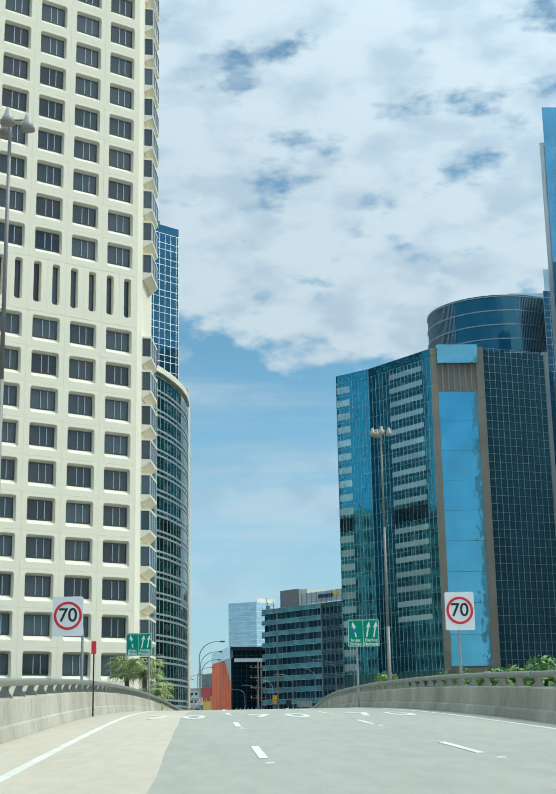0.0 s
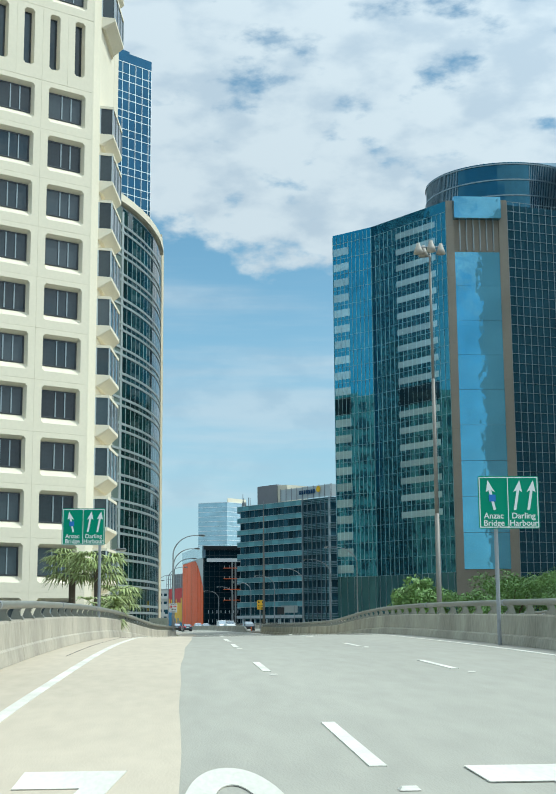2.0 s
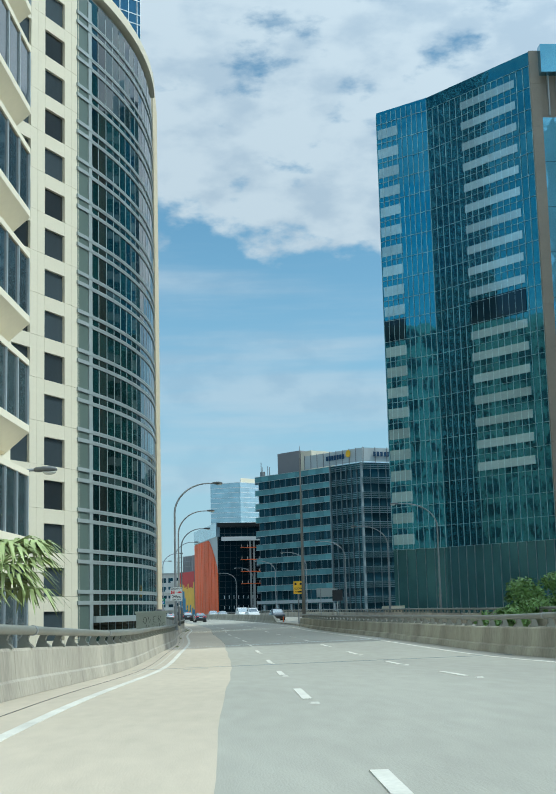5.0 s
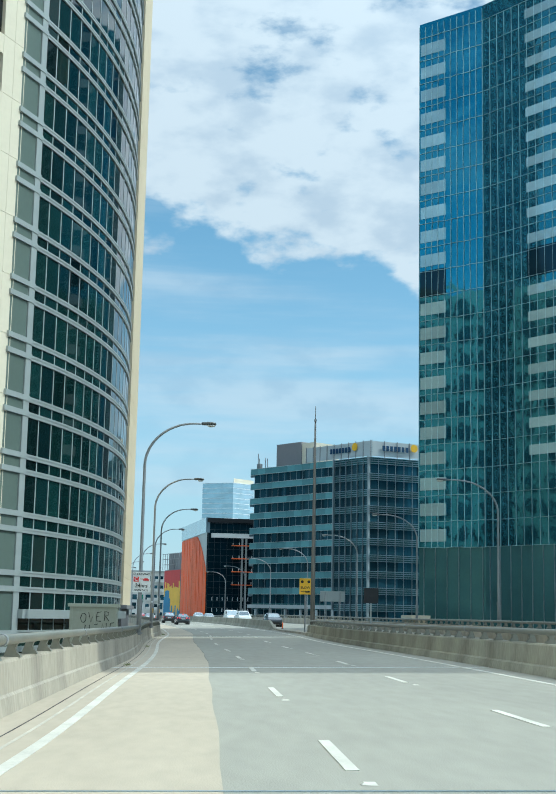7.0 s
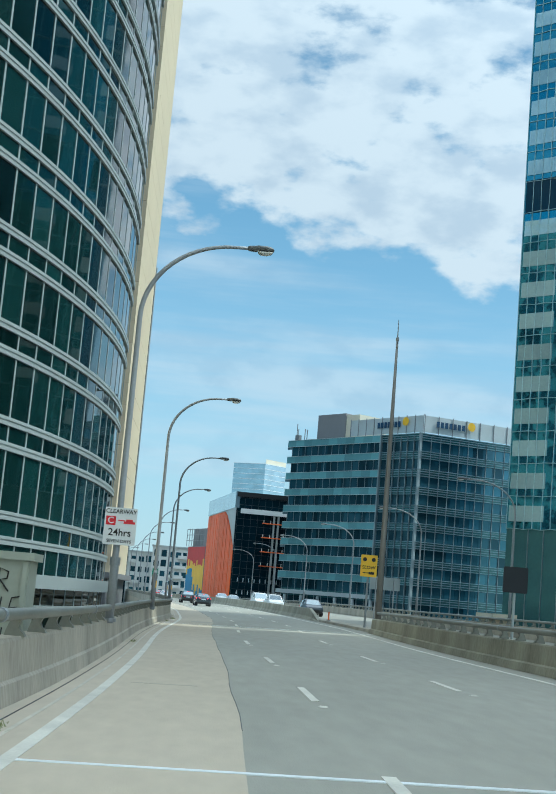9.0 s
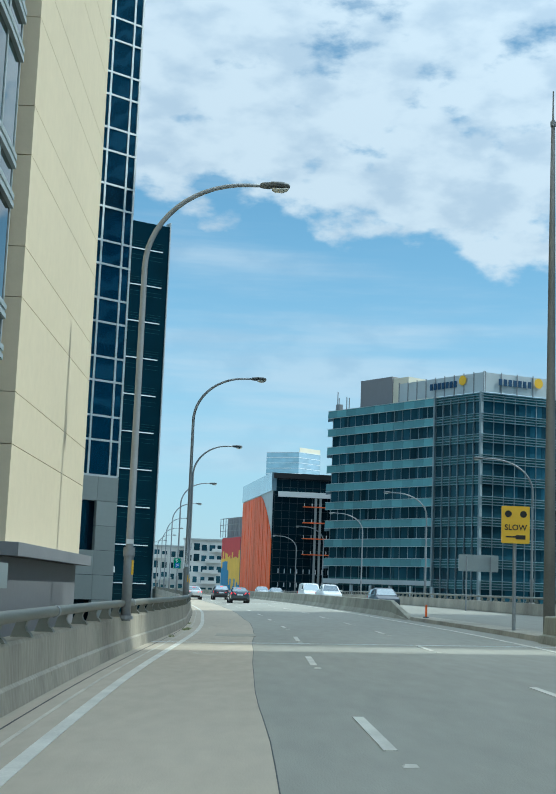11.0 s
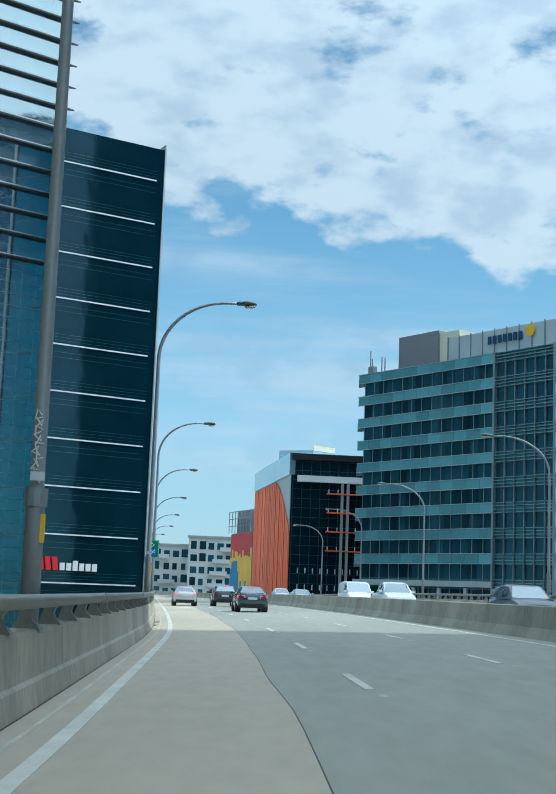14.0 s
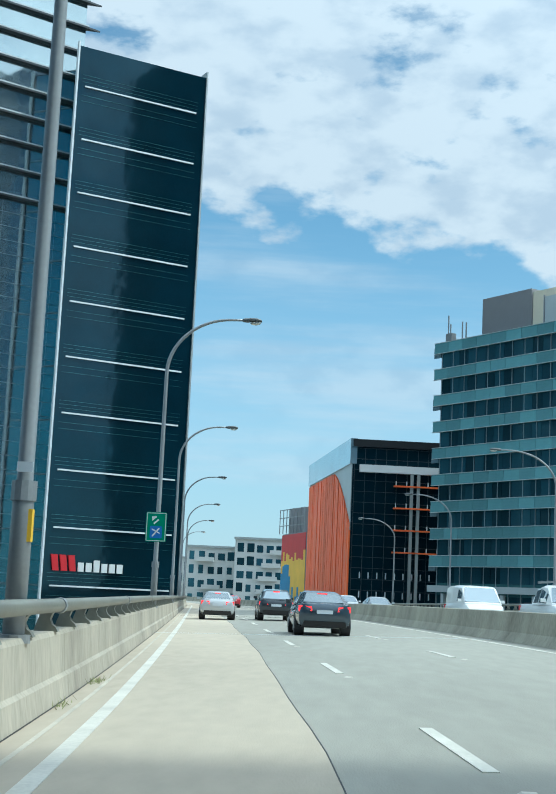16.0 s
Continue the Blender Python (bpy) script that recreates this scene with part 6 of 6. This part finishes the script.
def leaf_cloud(bm, centre, radius, count, size, rnd, squash=0.8):
    """Many small bent leaf blades round a centre, denser near the outside."""
    for _ in range(count):
        d = Vector((rnd.gauss(0, 1), rnd.gauss(0, 1), rnd.gauss(0, 1))).normalized()
        p = centre + Vector((d.x, d.y, d.z * squash)) * radius * rnd.uniform(0.55, 1.05)
        a = Vector((rnd.gauss(0, 1), rnd.gauss(0, 1), rnd.gauss(0, 0.7))).normalized()
        b = a.cross(d).normalized() if a.cross(d).length > 0.01 else Vector((1, 0, 0))
        s = size * rnd.uniform(0.6, 1.3)
        v = [bm.verts.new(p + a * s), bm.verts.new(p + b * s * 0.45), bm.verts.new(p - a * s), bm.verts.new(p - b * s * 0.45 + d * s * 0.15)]
        bm.faces.new(v)


def tree(x, y, top, spread, seed):
    rnd = random.Random(seed)
    ob = thing("tree", "leafy green street tree rising beside the elevated road", "tree", "trees beside the road", at=(x, y, GROUND))
    h = top - GROUND
    bm = bmesh.new()
    trunk_top = h * 0.55
    tube(bm, [(0, 0, 0), (0.1, 0.05, trunk_top * 0.5), (0.0, 0.1, trunk_top)], [0.32, 0.24, 0.18], 10)
    part("trunk", bm, M["bark"], ob)
    tips = []
    for k in range(9):
        a = 2 * math.pi * k / 9 + rnd.uniform(-0.3, 0.3)
        tip = Vector((math.cos(a) * spread * rnd.uniform(0.4, 0.85), math.sin(a) * spread * rnd.uniform(0.4, 0.85), h * rnd.uniform(0.68, 0.93)))
        tips.append(tip)
        bm = bmesh.new()
        tube(bm, [(0, 0.05, trunk_top * rnd.uniform(0.7, 0.98)), tip * 0.5 + Vector((0, 0, h * 0.32)), tip], [0.11, 0.07, 0.03], 6)
        part("limb", bm, M["bark"], ob)
    tips.append(Vector((0, 0, h * 0.95)))
    bm = bmesh.new()
    for tip in tips:
        for _ in range(4):
            c = tip + Vector((rnd.uniform(-1, 1), rnd.uniform(-1, 1), rnd.uniform(-0.9, 0.5))) * spread * 0.3
            leaf_cloud(bm, c, spread * rnd.uniform(0.18, 0.32), 230, 0.15, rnd)
    stuff(part("crown", bm, M["leaf"], ob))
    return ob


for i, (x, y, top, spread) in enumerate(((23.0, 148, 4.4, 3.8), (28.5, 152, 5.9, 4.2), (33.5, 160, 6.4, 4.2), (19.5, 160, 3.0, 3.0), (14.6, 63.0, 2.6, 2.6), (17.2, 60.0, 3.1, 2.8), (26, 178, 3.8, 3.5), (17.6, 136, 5.2, 2.7))):
    tree(x, y, top, spread, 20 + i)


def palm(x, y, top, seed, size=2.2):
    rnd = random.Random(seed)
    ob = thing("palm_tree", "fan palm with drooping dry and green fronds", "palm tree", "palms beside the tower block", at=(x, y, GROUND))
    h = top - GROUND
    bm = bmesh.new()
    tube(bm, [(0, 0, 0), (0.1, 0, h * 0.5), (0.05, 0.05, h - 0.5)], [0.28, 0.2, 0.17], 10)
    part("trunk", bm, M["bark"], ob)
    for k in range(34):
        a = 2 * math.pi * rnd.random()
        lift = rnd.uniform(-0.55, 1.1)
        d = Vector((math.cos(a), math.sin(a), 0))
        o = Vector((0.05, 0.05, h - 0.6))
        stem = o + d * size * 0.42 + Vector((0, 0, lift * size * 0.35))
        bm = bmesh.new()
        tube(bm, [o, (o + stem) / 2 + Vector((0, 0, 0.1)), stem], [0.03, 0.022, 0.015], 5)
        side = Vector((-d.y, d.x, 0))
        for j in range(15):
            t = (j - 7) / 7
            way = (d * math.cos(t * 1.7) + side * math.sin(t * 1.7) + Vector((0, 0, lift * 0.35))).normalized()
            length = size * rnd.uniform(0.42, 0.6)
            mid, end = stem + way * length * 0.6, stem + way * length + Vector((0, 0, -length * rnd.uniform(0.2, 0.55)))
            w = way.cross(Vector((0, 0, 1))).normalized() * 0.045
            v = [bm.verts.new(q) for q in (stem - w * 0.4, stem + w * 0.4, mid + w, mid - w, end)]
            bm.faces.new((v[0], v[1], v[2], v[3]))
            bm.faces.new((v[3], v[2], v[4]))
        part("frond", bm, M["palm_leaf"], ob)
    return ob


palm(-5.4, 98.5, 4.7, 3, 1.9)
palm(-6.9, 101.0, 4.9, 5, 2.0)
palm(-4.7, 104.5, 3.4, 7, 1.6)
palm(-4.9, 93.5, 2.5, 9, 1.6)

# low wall and roof beyond the oncoming lanes
ob = thing("low_shed", "long pale yellow low building behind the far parapet", "building", at=(27.0, 236.0, GROUND))
bm = bmesh.new()
box(bm, -5.5, 5.5, 0, 6, 0, 10.6)
part("wall", bm, M["beige"], ob)
bm = bmesh.new()
box(bm, -5.8, 5.8, -0.3, 6.3, 10.6, 11.0)
part("roof", bm, M["cream"], ob)


# orange bollard on the nose of the median
ob = thing("bollard", "orange plastic bollard standing on the median kerb", "bollard", at=road(231.5, 11.0, 0.18))
bm = bmesh.new()
tube(bm, [(0, 0, 0.05), (0, 0, 0.58), (0, 0, 0.62)], [0.055, 0.05, 0.03], 12)
part("post", bm, M["orange_plastic"], ob)
bm = bmesh.new()
tube(bm, [(0, 0, 0), (0, 0, 0.05)], [0.16, 0.13], 12)
part("base", bm, M["black"], ob)

# weeds along the foot of the parapet
rnd = random.Random(31)
for y, u, n in ((148.5, -0.42, 90), (213.6, -0.36, 160), (214.6, -0.30, 120), (262.0, -0.40, 60), (258.0, -0.44, 30), (176.0, -0.42, 50), (207.0, -0.44, 60), (222.0, -0.44, 40)):
    o = road(y, u)
    bm = bmesh.new()
    for _ in range(n):
        p = o + Vector((rnd.gauss(0, 0.05), rnd.gauss(0, 0.30), 0))
        d = Vector((rnd.uniform(-0.08, 0.08), rnd.uniform(-0.08, 0.08), rnd.uniform(0.02, 0.09)))
        w = Vector((d.y, -d.x, 0)).normalized() * 0.008
        bm.faces.new([bm.verts.new(v) for v in (p - w, p + w, p + d)])
    tagged(part("weed_tuft", bm, M["weed"]), "tuft of dry green weeds at the parapet's foot", "weeds", "gutter weeds", kind="stuff")


# ---- cars ----
CARS = {
    # lower body: y, half width, bottom, waist; cabin: y, base z, top z, half width of the top
    "sedan": dict(low=[(-2.34, 0.66, 0.46, 0.84), (-2.24, 0.82, 0.30, 1.00), (-1.75, 0.89, 0.24, 1.03), (-0.6, 0.905, 0.21, 0.96), (0.6, 0.905, 0.21, 0.94), (1.25, 0.90, 0.21, 0.91), (1.9, 0.87, 0.23, 0.80), (2.25, 0.78, 0.30, 0.66), (2.34, 0.58, 0.42, 0.56)],
                  cab=[(-1.80, 1.01, 1.02, 0.66), (-1.05, 0.97, 1.37, 0.58), (-0.2, 0.95, 1.43, 0.58), (0.45, 0.94, 1.39, 0.58), (1.30, 0.91, 0.92, 0.68)], wheels=(-1.4, 1.4, 0.32)),
    "suv": dict(low=[(-2.18, 0.70, 0.50, 0.90), (-2.10, 0.86, 0.36, 1.02), (-1.6, 0.91, 0.28, 1.06), (-0.5, 0.92, 0.26, 1.03), (0.6, 0.92, 0.26, 1.02), (1.2, 0.91, 0.26, 1.02), (1.85, 0.88, 0.28, 0.94), (2.15, 0.80, 0.34, 0.82), (2.22, 0.60, 0.48, 0.70)],
                cab=[(-2.08, 1.04, 1.06, 0.70), (-1.72, 1.04, 1.52, 0.62), (-0.6, 1.02, 1.60, 0.62), (0.35, 1.02, 1.55, 0.62), (1.20, 1.01, 1.02, 0.72)], wheels=(-1.32, 1.36, 0.35)),
    "van": dict(low=[(-2.45, 0.90, 0.42, 1.05), (-2.40, 0.96, 0.32, 1.10), (-1.0, 0.97, 0.28, 1.12), (0.8, 0.97, 0.28, 1.12), (1.5, 0.95, 0.28, 1.12), (2.1, 0.90, 0.30, 1.02), (2.42, 0.80, 0.36, 0.86), (2.48, 0.60, 0.48, 0.72)],
                cab=[(-2.44, 1.09, 1.10, 0.88), (-2.40, 1.09, 1.86, 0.80), (-0.6, 1.10, 1.92, 0.80), (0.9, 1.10, 1.86, 0.76), (1.75, 1.08, 1.10, 0.80)], wheels=(-1.55, 1.55, 0.34)),
    "pickup": dict(low=[(-2.62, 0.84, 0.58, 1.10), (-2.56, 0.92, 0.46, 1.14), (-1.3, 0.93, 0.40, 1.15), (-0.6, 0.93, 0.36, 1.12), (0.7, 0.93, 0.36, 1.12), (1.4, 0.93, 0.36, 1.14), (2.1, 0.90, 0.38, 1.06), (2.5, 0.84, 0.44, 0.94), (2.58, 0.66, 0.56, 0.80)],
                   cab=[(-0.95, 1.12, 1.16, 0.74), (-0.75, 1.12, 1.72, 0.66), (0.0, 1.12, 1.79, 0.66), (0.55, 1.12, 1.74, 0.66), (1.40, 1.12, 1.14, 0.74)], wheels=(-1.5, 1.6, 0.39)),
}


def car(name, kind, paint, label, y, u, back=False, lit=True, group="", rack=False):
    """A car on the road at y and u; back: it comes towards us."""
    spec = CARS[kind]
    ob = thing(name, label, "car", group, at=road(y, u, 0.0))
    ob.rotation_euler = (math.atan2(road(y + 2, u).z - road(y - 2, u).z, 4.0), 0, road_turn(y) + (math.pi if back else 0))
    body = bmesh.new()
    rows = []
    for cy, w, zb, zw in spec["low"]:
        h = zw - zb
        half = [(0.0, zb), (w * 0.80, zb), (w * 0.95, zb + h * 0.10), (w, zb + h * 0.34), (w, zb + h * 0.62), (w * 0.97, zb + h * 0.85), (w * 0.90, zw - 0.01), (w * 0.5, zw + 0.012)]
        ring_ = half + [(0.0, zw + 0.015)] + [(-a, b) for a, b in half[:0:-1]]
        rows.append([body.verts.new((a, cy, b)) for a, b in ring_])
    n = len(rows[0])
    for a, b in zip(rows, rows[1:]):
        for k in range(n):
            body.faces.new((a[k], a[(k + 1) % n], b[(k + 1) % n], b[k]))
    body.faces.new(rows[0])
    body.faces.new(rows[-1])
    cab = []
    for cy, z0, z1, wt in spec["cab"]:
        w0 = np.interp(cy, [r[0] for r in spec["low"]], [r[1] for r in spec["low"]]) * 0.93
        m = 0.88
        half = [(w0, z0), (wt + (w0 - wt) * 0.12, z0 + (z1 - z0) * m), (wt * 0.85, z1)]
        cab.append([body.verts.new((a, cy, b)) for a, b in half + [(0.0, z1 + 0.01)] + [(-a, b) for a, b in half[::-1]]])
    for a, b in zip(cab, cab[1:]):
        for k in range(len(a) - 1):
            body.faces.new((a[k], a[k + 1], b[k + 1], b[k]))
    body.faces.new(cab[0])
    body.faces.new(cab[-1])
    bmesh.ops.recalc_face_normals(body, faces=body.faces)
    shell = part("body", body, M[paint], ob, smooth=True)
    shell.modifiers.new("edges", "EDGE_SPLIT").split_angle = radians(38)

    def between(i, j, t):
        p, q = spec["cab"][i], spec["cab"][j]
        return [p[k] + (q[k] - p[k]) * t for k in range(4)]

    def pane(pts, label_):
        bm_ = bmesh.new()
        c = sum((Vector(p) for p in pts), Vector()) / len(pts)
        nrm = (Vector(pts[1]) - Vector(pts[0])).cross(Vector(pts[2]) - Vector(pts[0])).normalized()
        if nrm.dot(c - Vector((0, 0, 0.9))) < 0:
            nrm = -nrm
        a, b = [bm_.verts.new(Vector(p) + nrm * 0.012) for p in pts], [bm_.verts.new(Vector(p) - nrm * 0.02) for p in pts]
        bm_.faces.new(a)
        bm_.faces.new(b[::-1])
        for k in range(len(pts)):
            bm_.faces.new((a[k], b[k], b[(k + 1) % len(pts)], a[(k + 1) % len(pts)]))
        bmesh.ops.recalc_face_normals(bm_, faces=bm_.faces)
        return part(label_, bm_, M["car_glass"], ob)

    last = len(spec["cab"]) - 1
    for i, j, nm in ((0, 1, "rear_window"), (last, last - 1, "windscreen")):
        if kind == "van" and nm == "rear_window":
            continue
        lo, hi = between(i, j, 0.10), between(i, j, 0.92)
        pane([(-lo[3] * 1.0, lo[0], lo[2]), (lo[3] * 1.0, lo[0], lo[2]), (hi[3] * 0.86, hi[0], hi[2]), (-hi[3] * 0.86, hi[0], hi[2])], nm)
    y0, y1 = spec["cab"][1][0], spec["cab"][last - 1][0]
    if kind == "van":
        y0 = 0.35
    for side in (-1, 1):
        spans = ((y0 + 0.02, (y0 + y1) / 2 - 0.05), ((y0 + y1) / 2 + 0.05, y1 + 0.25)) if kind != "van" else ((y0, y1 + 0.2),)
        for a, b in spans:
            def wall(yy, f):
                cs = spec["cab"]
                z0_ = np.interp(yy, [c[0] for c in cs], [c[1] for c in cs])
                z1_ = np.interp(yy, [c[0] for c in cs], [c[2] for c in cs])
                wt_ = np.interp(yy, [c[0] for c in cs], [c[3] for c in cs])
                w0_ = np.interp(yy, [r[0] for r in spec["low"]], [r[1] for r in spec["low"]]) * 0.93
                return (side * (w0_ + (wt_ + (w0_ - wt_) * 0.12 - w0_) * f / 0.88 * 0.88), yy, z0_ + (z1_ - z0_) * 0.88 * f)
            pane([wall(a, 0.12), wall(b, 0.12), wall(b, 0.9), wall(a, 0.9)], "side_window")
    tail_y, nose_y = spec["low"][0][0], spec["low"][-1][0]
    waist = spec["low"][1][3]
    for side in (-1, 1):
        bm_ = bmesh.new()
        w = spec["low"][1][1]
        quad_box(bm_, [(side * w * 0.50, tail_y - 0.015, waist - 0.22), (side * w * 1.01, tail_y + 0.10, waist - 0.24), (side * w * 1.01, tail_y + 0.22, waist - 0.24), (side * w * 0.50, tail_y + 0.1, waist - 0.22), (side * w * 0.52, tail_y + 0.02, waist - 0.08), (side * w * 1.01, tail_y + 0.10, waist - 0.06), (side * w * 1.01, tail_y + 0.26, waist - 0.06), (side * w * 0.52, tail_y + 0.14, waist - 0.08)])
        bmesh.ops.recalc_face_normals(bm_, faces=bm_.faces)
        part("tail_lamp", bm_, M["tail"] if lit else M["red_sign"], ob, "lit red tail lamp" if lit else "")
        bm_ = bmesh.new()
        nz = spec["low"][-2][3]
        nw = spec["low"][-2][1]
        quad_box(bm_, [(side * nw * 0.62, nose_y - 0.04, nz - 0.16), (side * nw * 1.03, nose_y - 0.26, nz - 0.14), (side * nw * 1.0, nose_y - 0.36, nz - 0.14), (side * nw * 0.62, nose_y - 0.2, nz - 0.16), (side * nw * 0.62, nose_y - 0.08, nz - 0.04), (side * nw * 1.03, nose_y - 0.30, nz + 0.01), (side * nw * 1.0, nose_y - 0.42, nz + 0.01), (side * nw * 0.62, nose_y - 0.24, nz - 0.04)])
        bmesh.ops.recalc_face_normals(bm_, faces=bm_.faces)
        part("head_lamp", bm_, M["head"], ob)
        bm_ = bmesh.new()
        my, mz = spec["cab"][last][0] - 0.45, spec["cab"][last][1] + 0.08
        quad_box(bm_, [(side * 0.88, my, mz), (side * 1.06, my + 0.03, mz), (side * 1.06, my + 0.14, mz), (side * 0.88, my + 0.12, mz), (side * 0.88, my, mz + 0.12), (side * 1.06, my + 0.03, mz + 0.13), (side * 1.05, my + 0.12, mz + 0.13), (side * 0.88, my + 0.10, mz + 0.12)])
        bmesh.ops.recalc_face_normals(bm_, faces=bm_.faces)
        part("side_mirror", bm_, M[paint], ob)
    if lit:
        bm_ = bmesh.new()
        r = between(0, 1, 0.9)
        box(bm_, -0.16, 0.16, r[0] - 0.04, r[0], r[2] - 0.03, r[2] + 0.02)
        part("brake_lamp", bm_, M["tail"], ob, "lit high red brake lamp")
    bm_ = bmesh.new()
    box(bm_, -0.26, 0.26, tail_y - 0.03, tail_y + 0.08, waist - 0.30, waist - 0.18)
    part("number_plate", bm_, M["plate"], ob, "pale number plate with plain bars")
    for yy, nm, zb in ((tail_y, "rear_bumper", spec["low"][1][2]), (nose_y, "front_bumper", spec["low"][-2][2])):
        bm_ = bmesh.new()
        s_ = 1 if nm == "front_bumper" else -1
        w = 0.72
        quad_box(bm_, [(-w, yy - s_ * 0.02, zb - 0.02), (w, yy - s_ * 0.02, zb - 0.02), (w, yy - s_ * 0.4, zb - 0.04), (-w, yy - s_ * 0.4, zb - 0.04), (-w * 0.92, yy + s_ * 0.02, zb + 0.16), (w * 0.92, yy + s_ * 0.02, zb + 0.16), (w, yy - s_ * 0.3, zb + 0.14), (-w, yy - s_ * 0.3, zb + 0.14)])
        bmesh.ops.recalc_face_normals(bm_, faces=bm_.faces)
        part(nm, bm_, M["trim"], ob)
    bm_ = bmesh.new()
    gz = spec["low"][-1][2]
    box(bm_, -0.42, 0.42, nose_y - 0.03, nose_y + 0.012, gz + 0.02, gz + 0.13)
    part("grille", bm_, M["trim"], ob)
    ry, fy, r = spec["wheels"]
    for wy in (ry, fy):
        for side in (-1, 1):
            x = side * 0.80
            bm_ = bmesh.new()
            tube(bm_, [(x - 0.11, wy, r), (x - 0.09, wy, r), (x + 0.09, wy, r), (x + 0.11, wy, r)], [r * 0.9, r, r, r * 0.9], 24)
            wheel = part("wheel", bm_, M["tyre"], ob)
            bm_ = bmesh.new()
            ring(bm_, 0.03, r * 0.62, 0, 0.02, n=20)
            for k in range(5):
                a = 2 * math.pi * k / 5
                d, t_ = Vector((math.cos(a), 0, math.sin(a))), Vector((-math.sin(a), 0, math.cos(a))) * 0.035
                quad_box(bm_, [d * 0.04 - t_, d * r * 0.6 - t_, d * r * 0.6 - t_ + Vector((0, 0.02, 0)), d * 0.04 - t_ + Vector((0, 0.02, 0)), d * 0.04 + t_, d * r * 0.6 + t_, d * r * 0.6 + t_ + Vector((0, 0.02, 0)), d * 0.04 + t_ + Vector((0, 0.02, 0))])
            rim = part("rim", bm_, M["rim"], wheel)
            rim.matrix_local = Matrix.Translation((x + side * 0.115, wy, r)) @ Matrix.Rotation(-side * math.pi / 2, 4, "Z")
            bm_ = bmesh.new()
            tube(bm_, [(side * 0.60, wy, r + 0.02), (side * 0.908, wy, r + 0.02)], r * 1.10, 24)
            part("wheel_arch", bm_, M["trim"], ob)
    if kind == "pickup":
        bm_ = bmesh.new()
        box(bm_, -0.78, 0.78, -2.4, -1.0, 1.14, 1.18)
        part("tray_cover", bm_, M["trim"], ob)
    if rack:
        bm_ = bmesh.new()
        top = max(c[2] for c in spec["cab"])
        for yy in (-0.6, 0.5):
            box(bm_, -0.72, 0.72, yy, yy + 0.05, top + 0.10, top + 0.14)
        for x in (-0.66, 0.62):
            box(bm_, x, x + 0.04, -0.9, 0.8, top + 0.06, top + 0.10)
        part("roof_rack", bm_, M["galv"], ob)
    return ob


car("silver_sedan", "sedan", "silver", "silver sedan with lit tail lamps driving in the concrete lane", 312.0, 1.75)
car("dark_suv", "suv", "dark_car", "black compact SUV with lit tail lamps on the asphalt lane", 312.5, 4.75)
car("slate_sedan", "sedan", "slate_car", "slate grey sedan with lit brake lamps on the asphalt lane", 287.5, 4.85)
car("white_pickup", "pickup", "white_car", "white pickup with roof rack on the oncoming lanes", 287.5, 13.2, True, False, "oncoming cars", True)
car("white_van", "van", "white_car", "white delivery van on the oncoming lanes", 303.0, 13.4, True, False, "oncoming cars")
car("pale_sedan", "sedan", "silver", "pale silver sedan on the oncoming lanes", 335.0, 13.3, True, False, "oncoming cars")
car("pale_suv", "suv", "white_car", "white SUV on the oncoming lanes", 354.0, 13.3, True, False, "oncoming cars")
car("dark_hatchback", "suv", "dark_car", "dark hatchback on the oncoming lanes", 262.0, 13.6, True, False, "oncoming cars")
car("red_sedan", "sedan", "red_car", "small red sedan far ahead on the road", 398.0, 4.8)
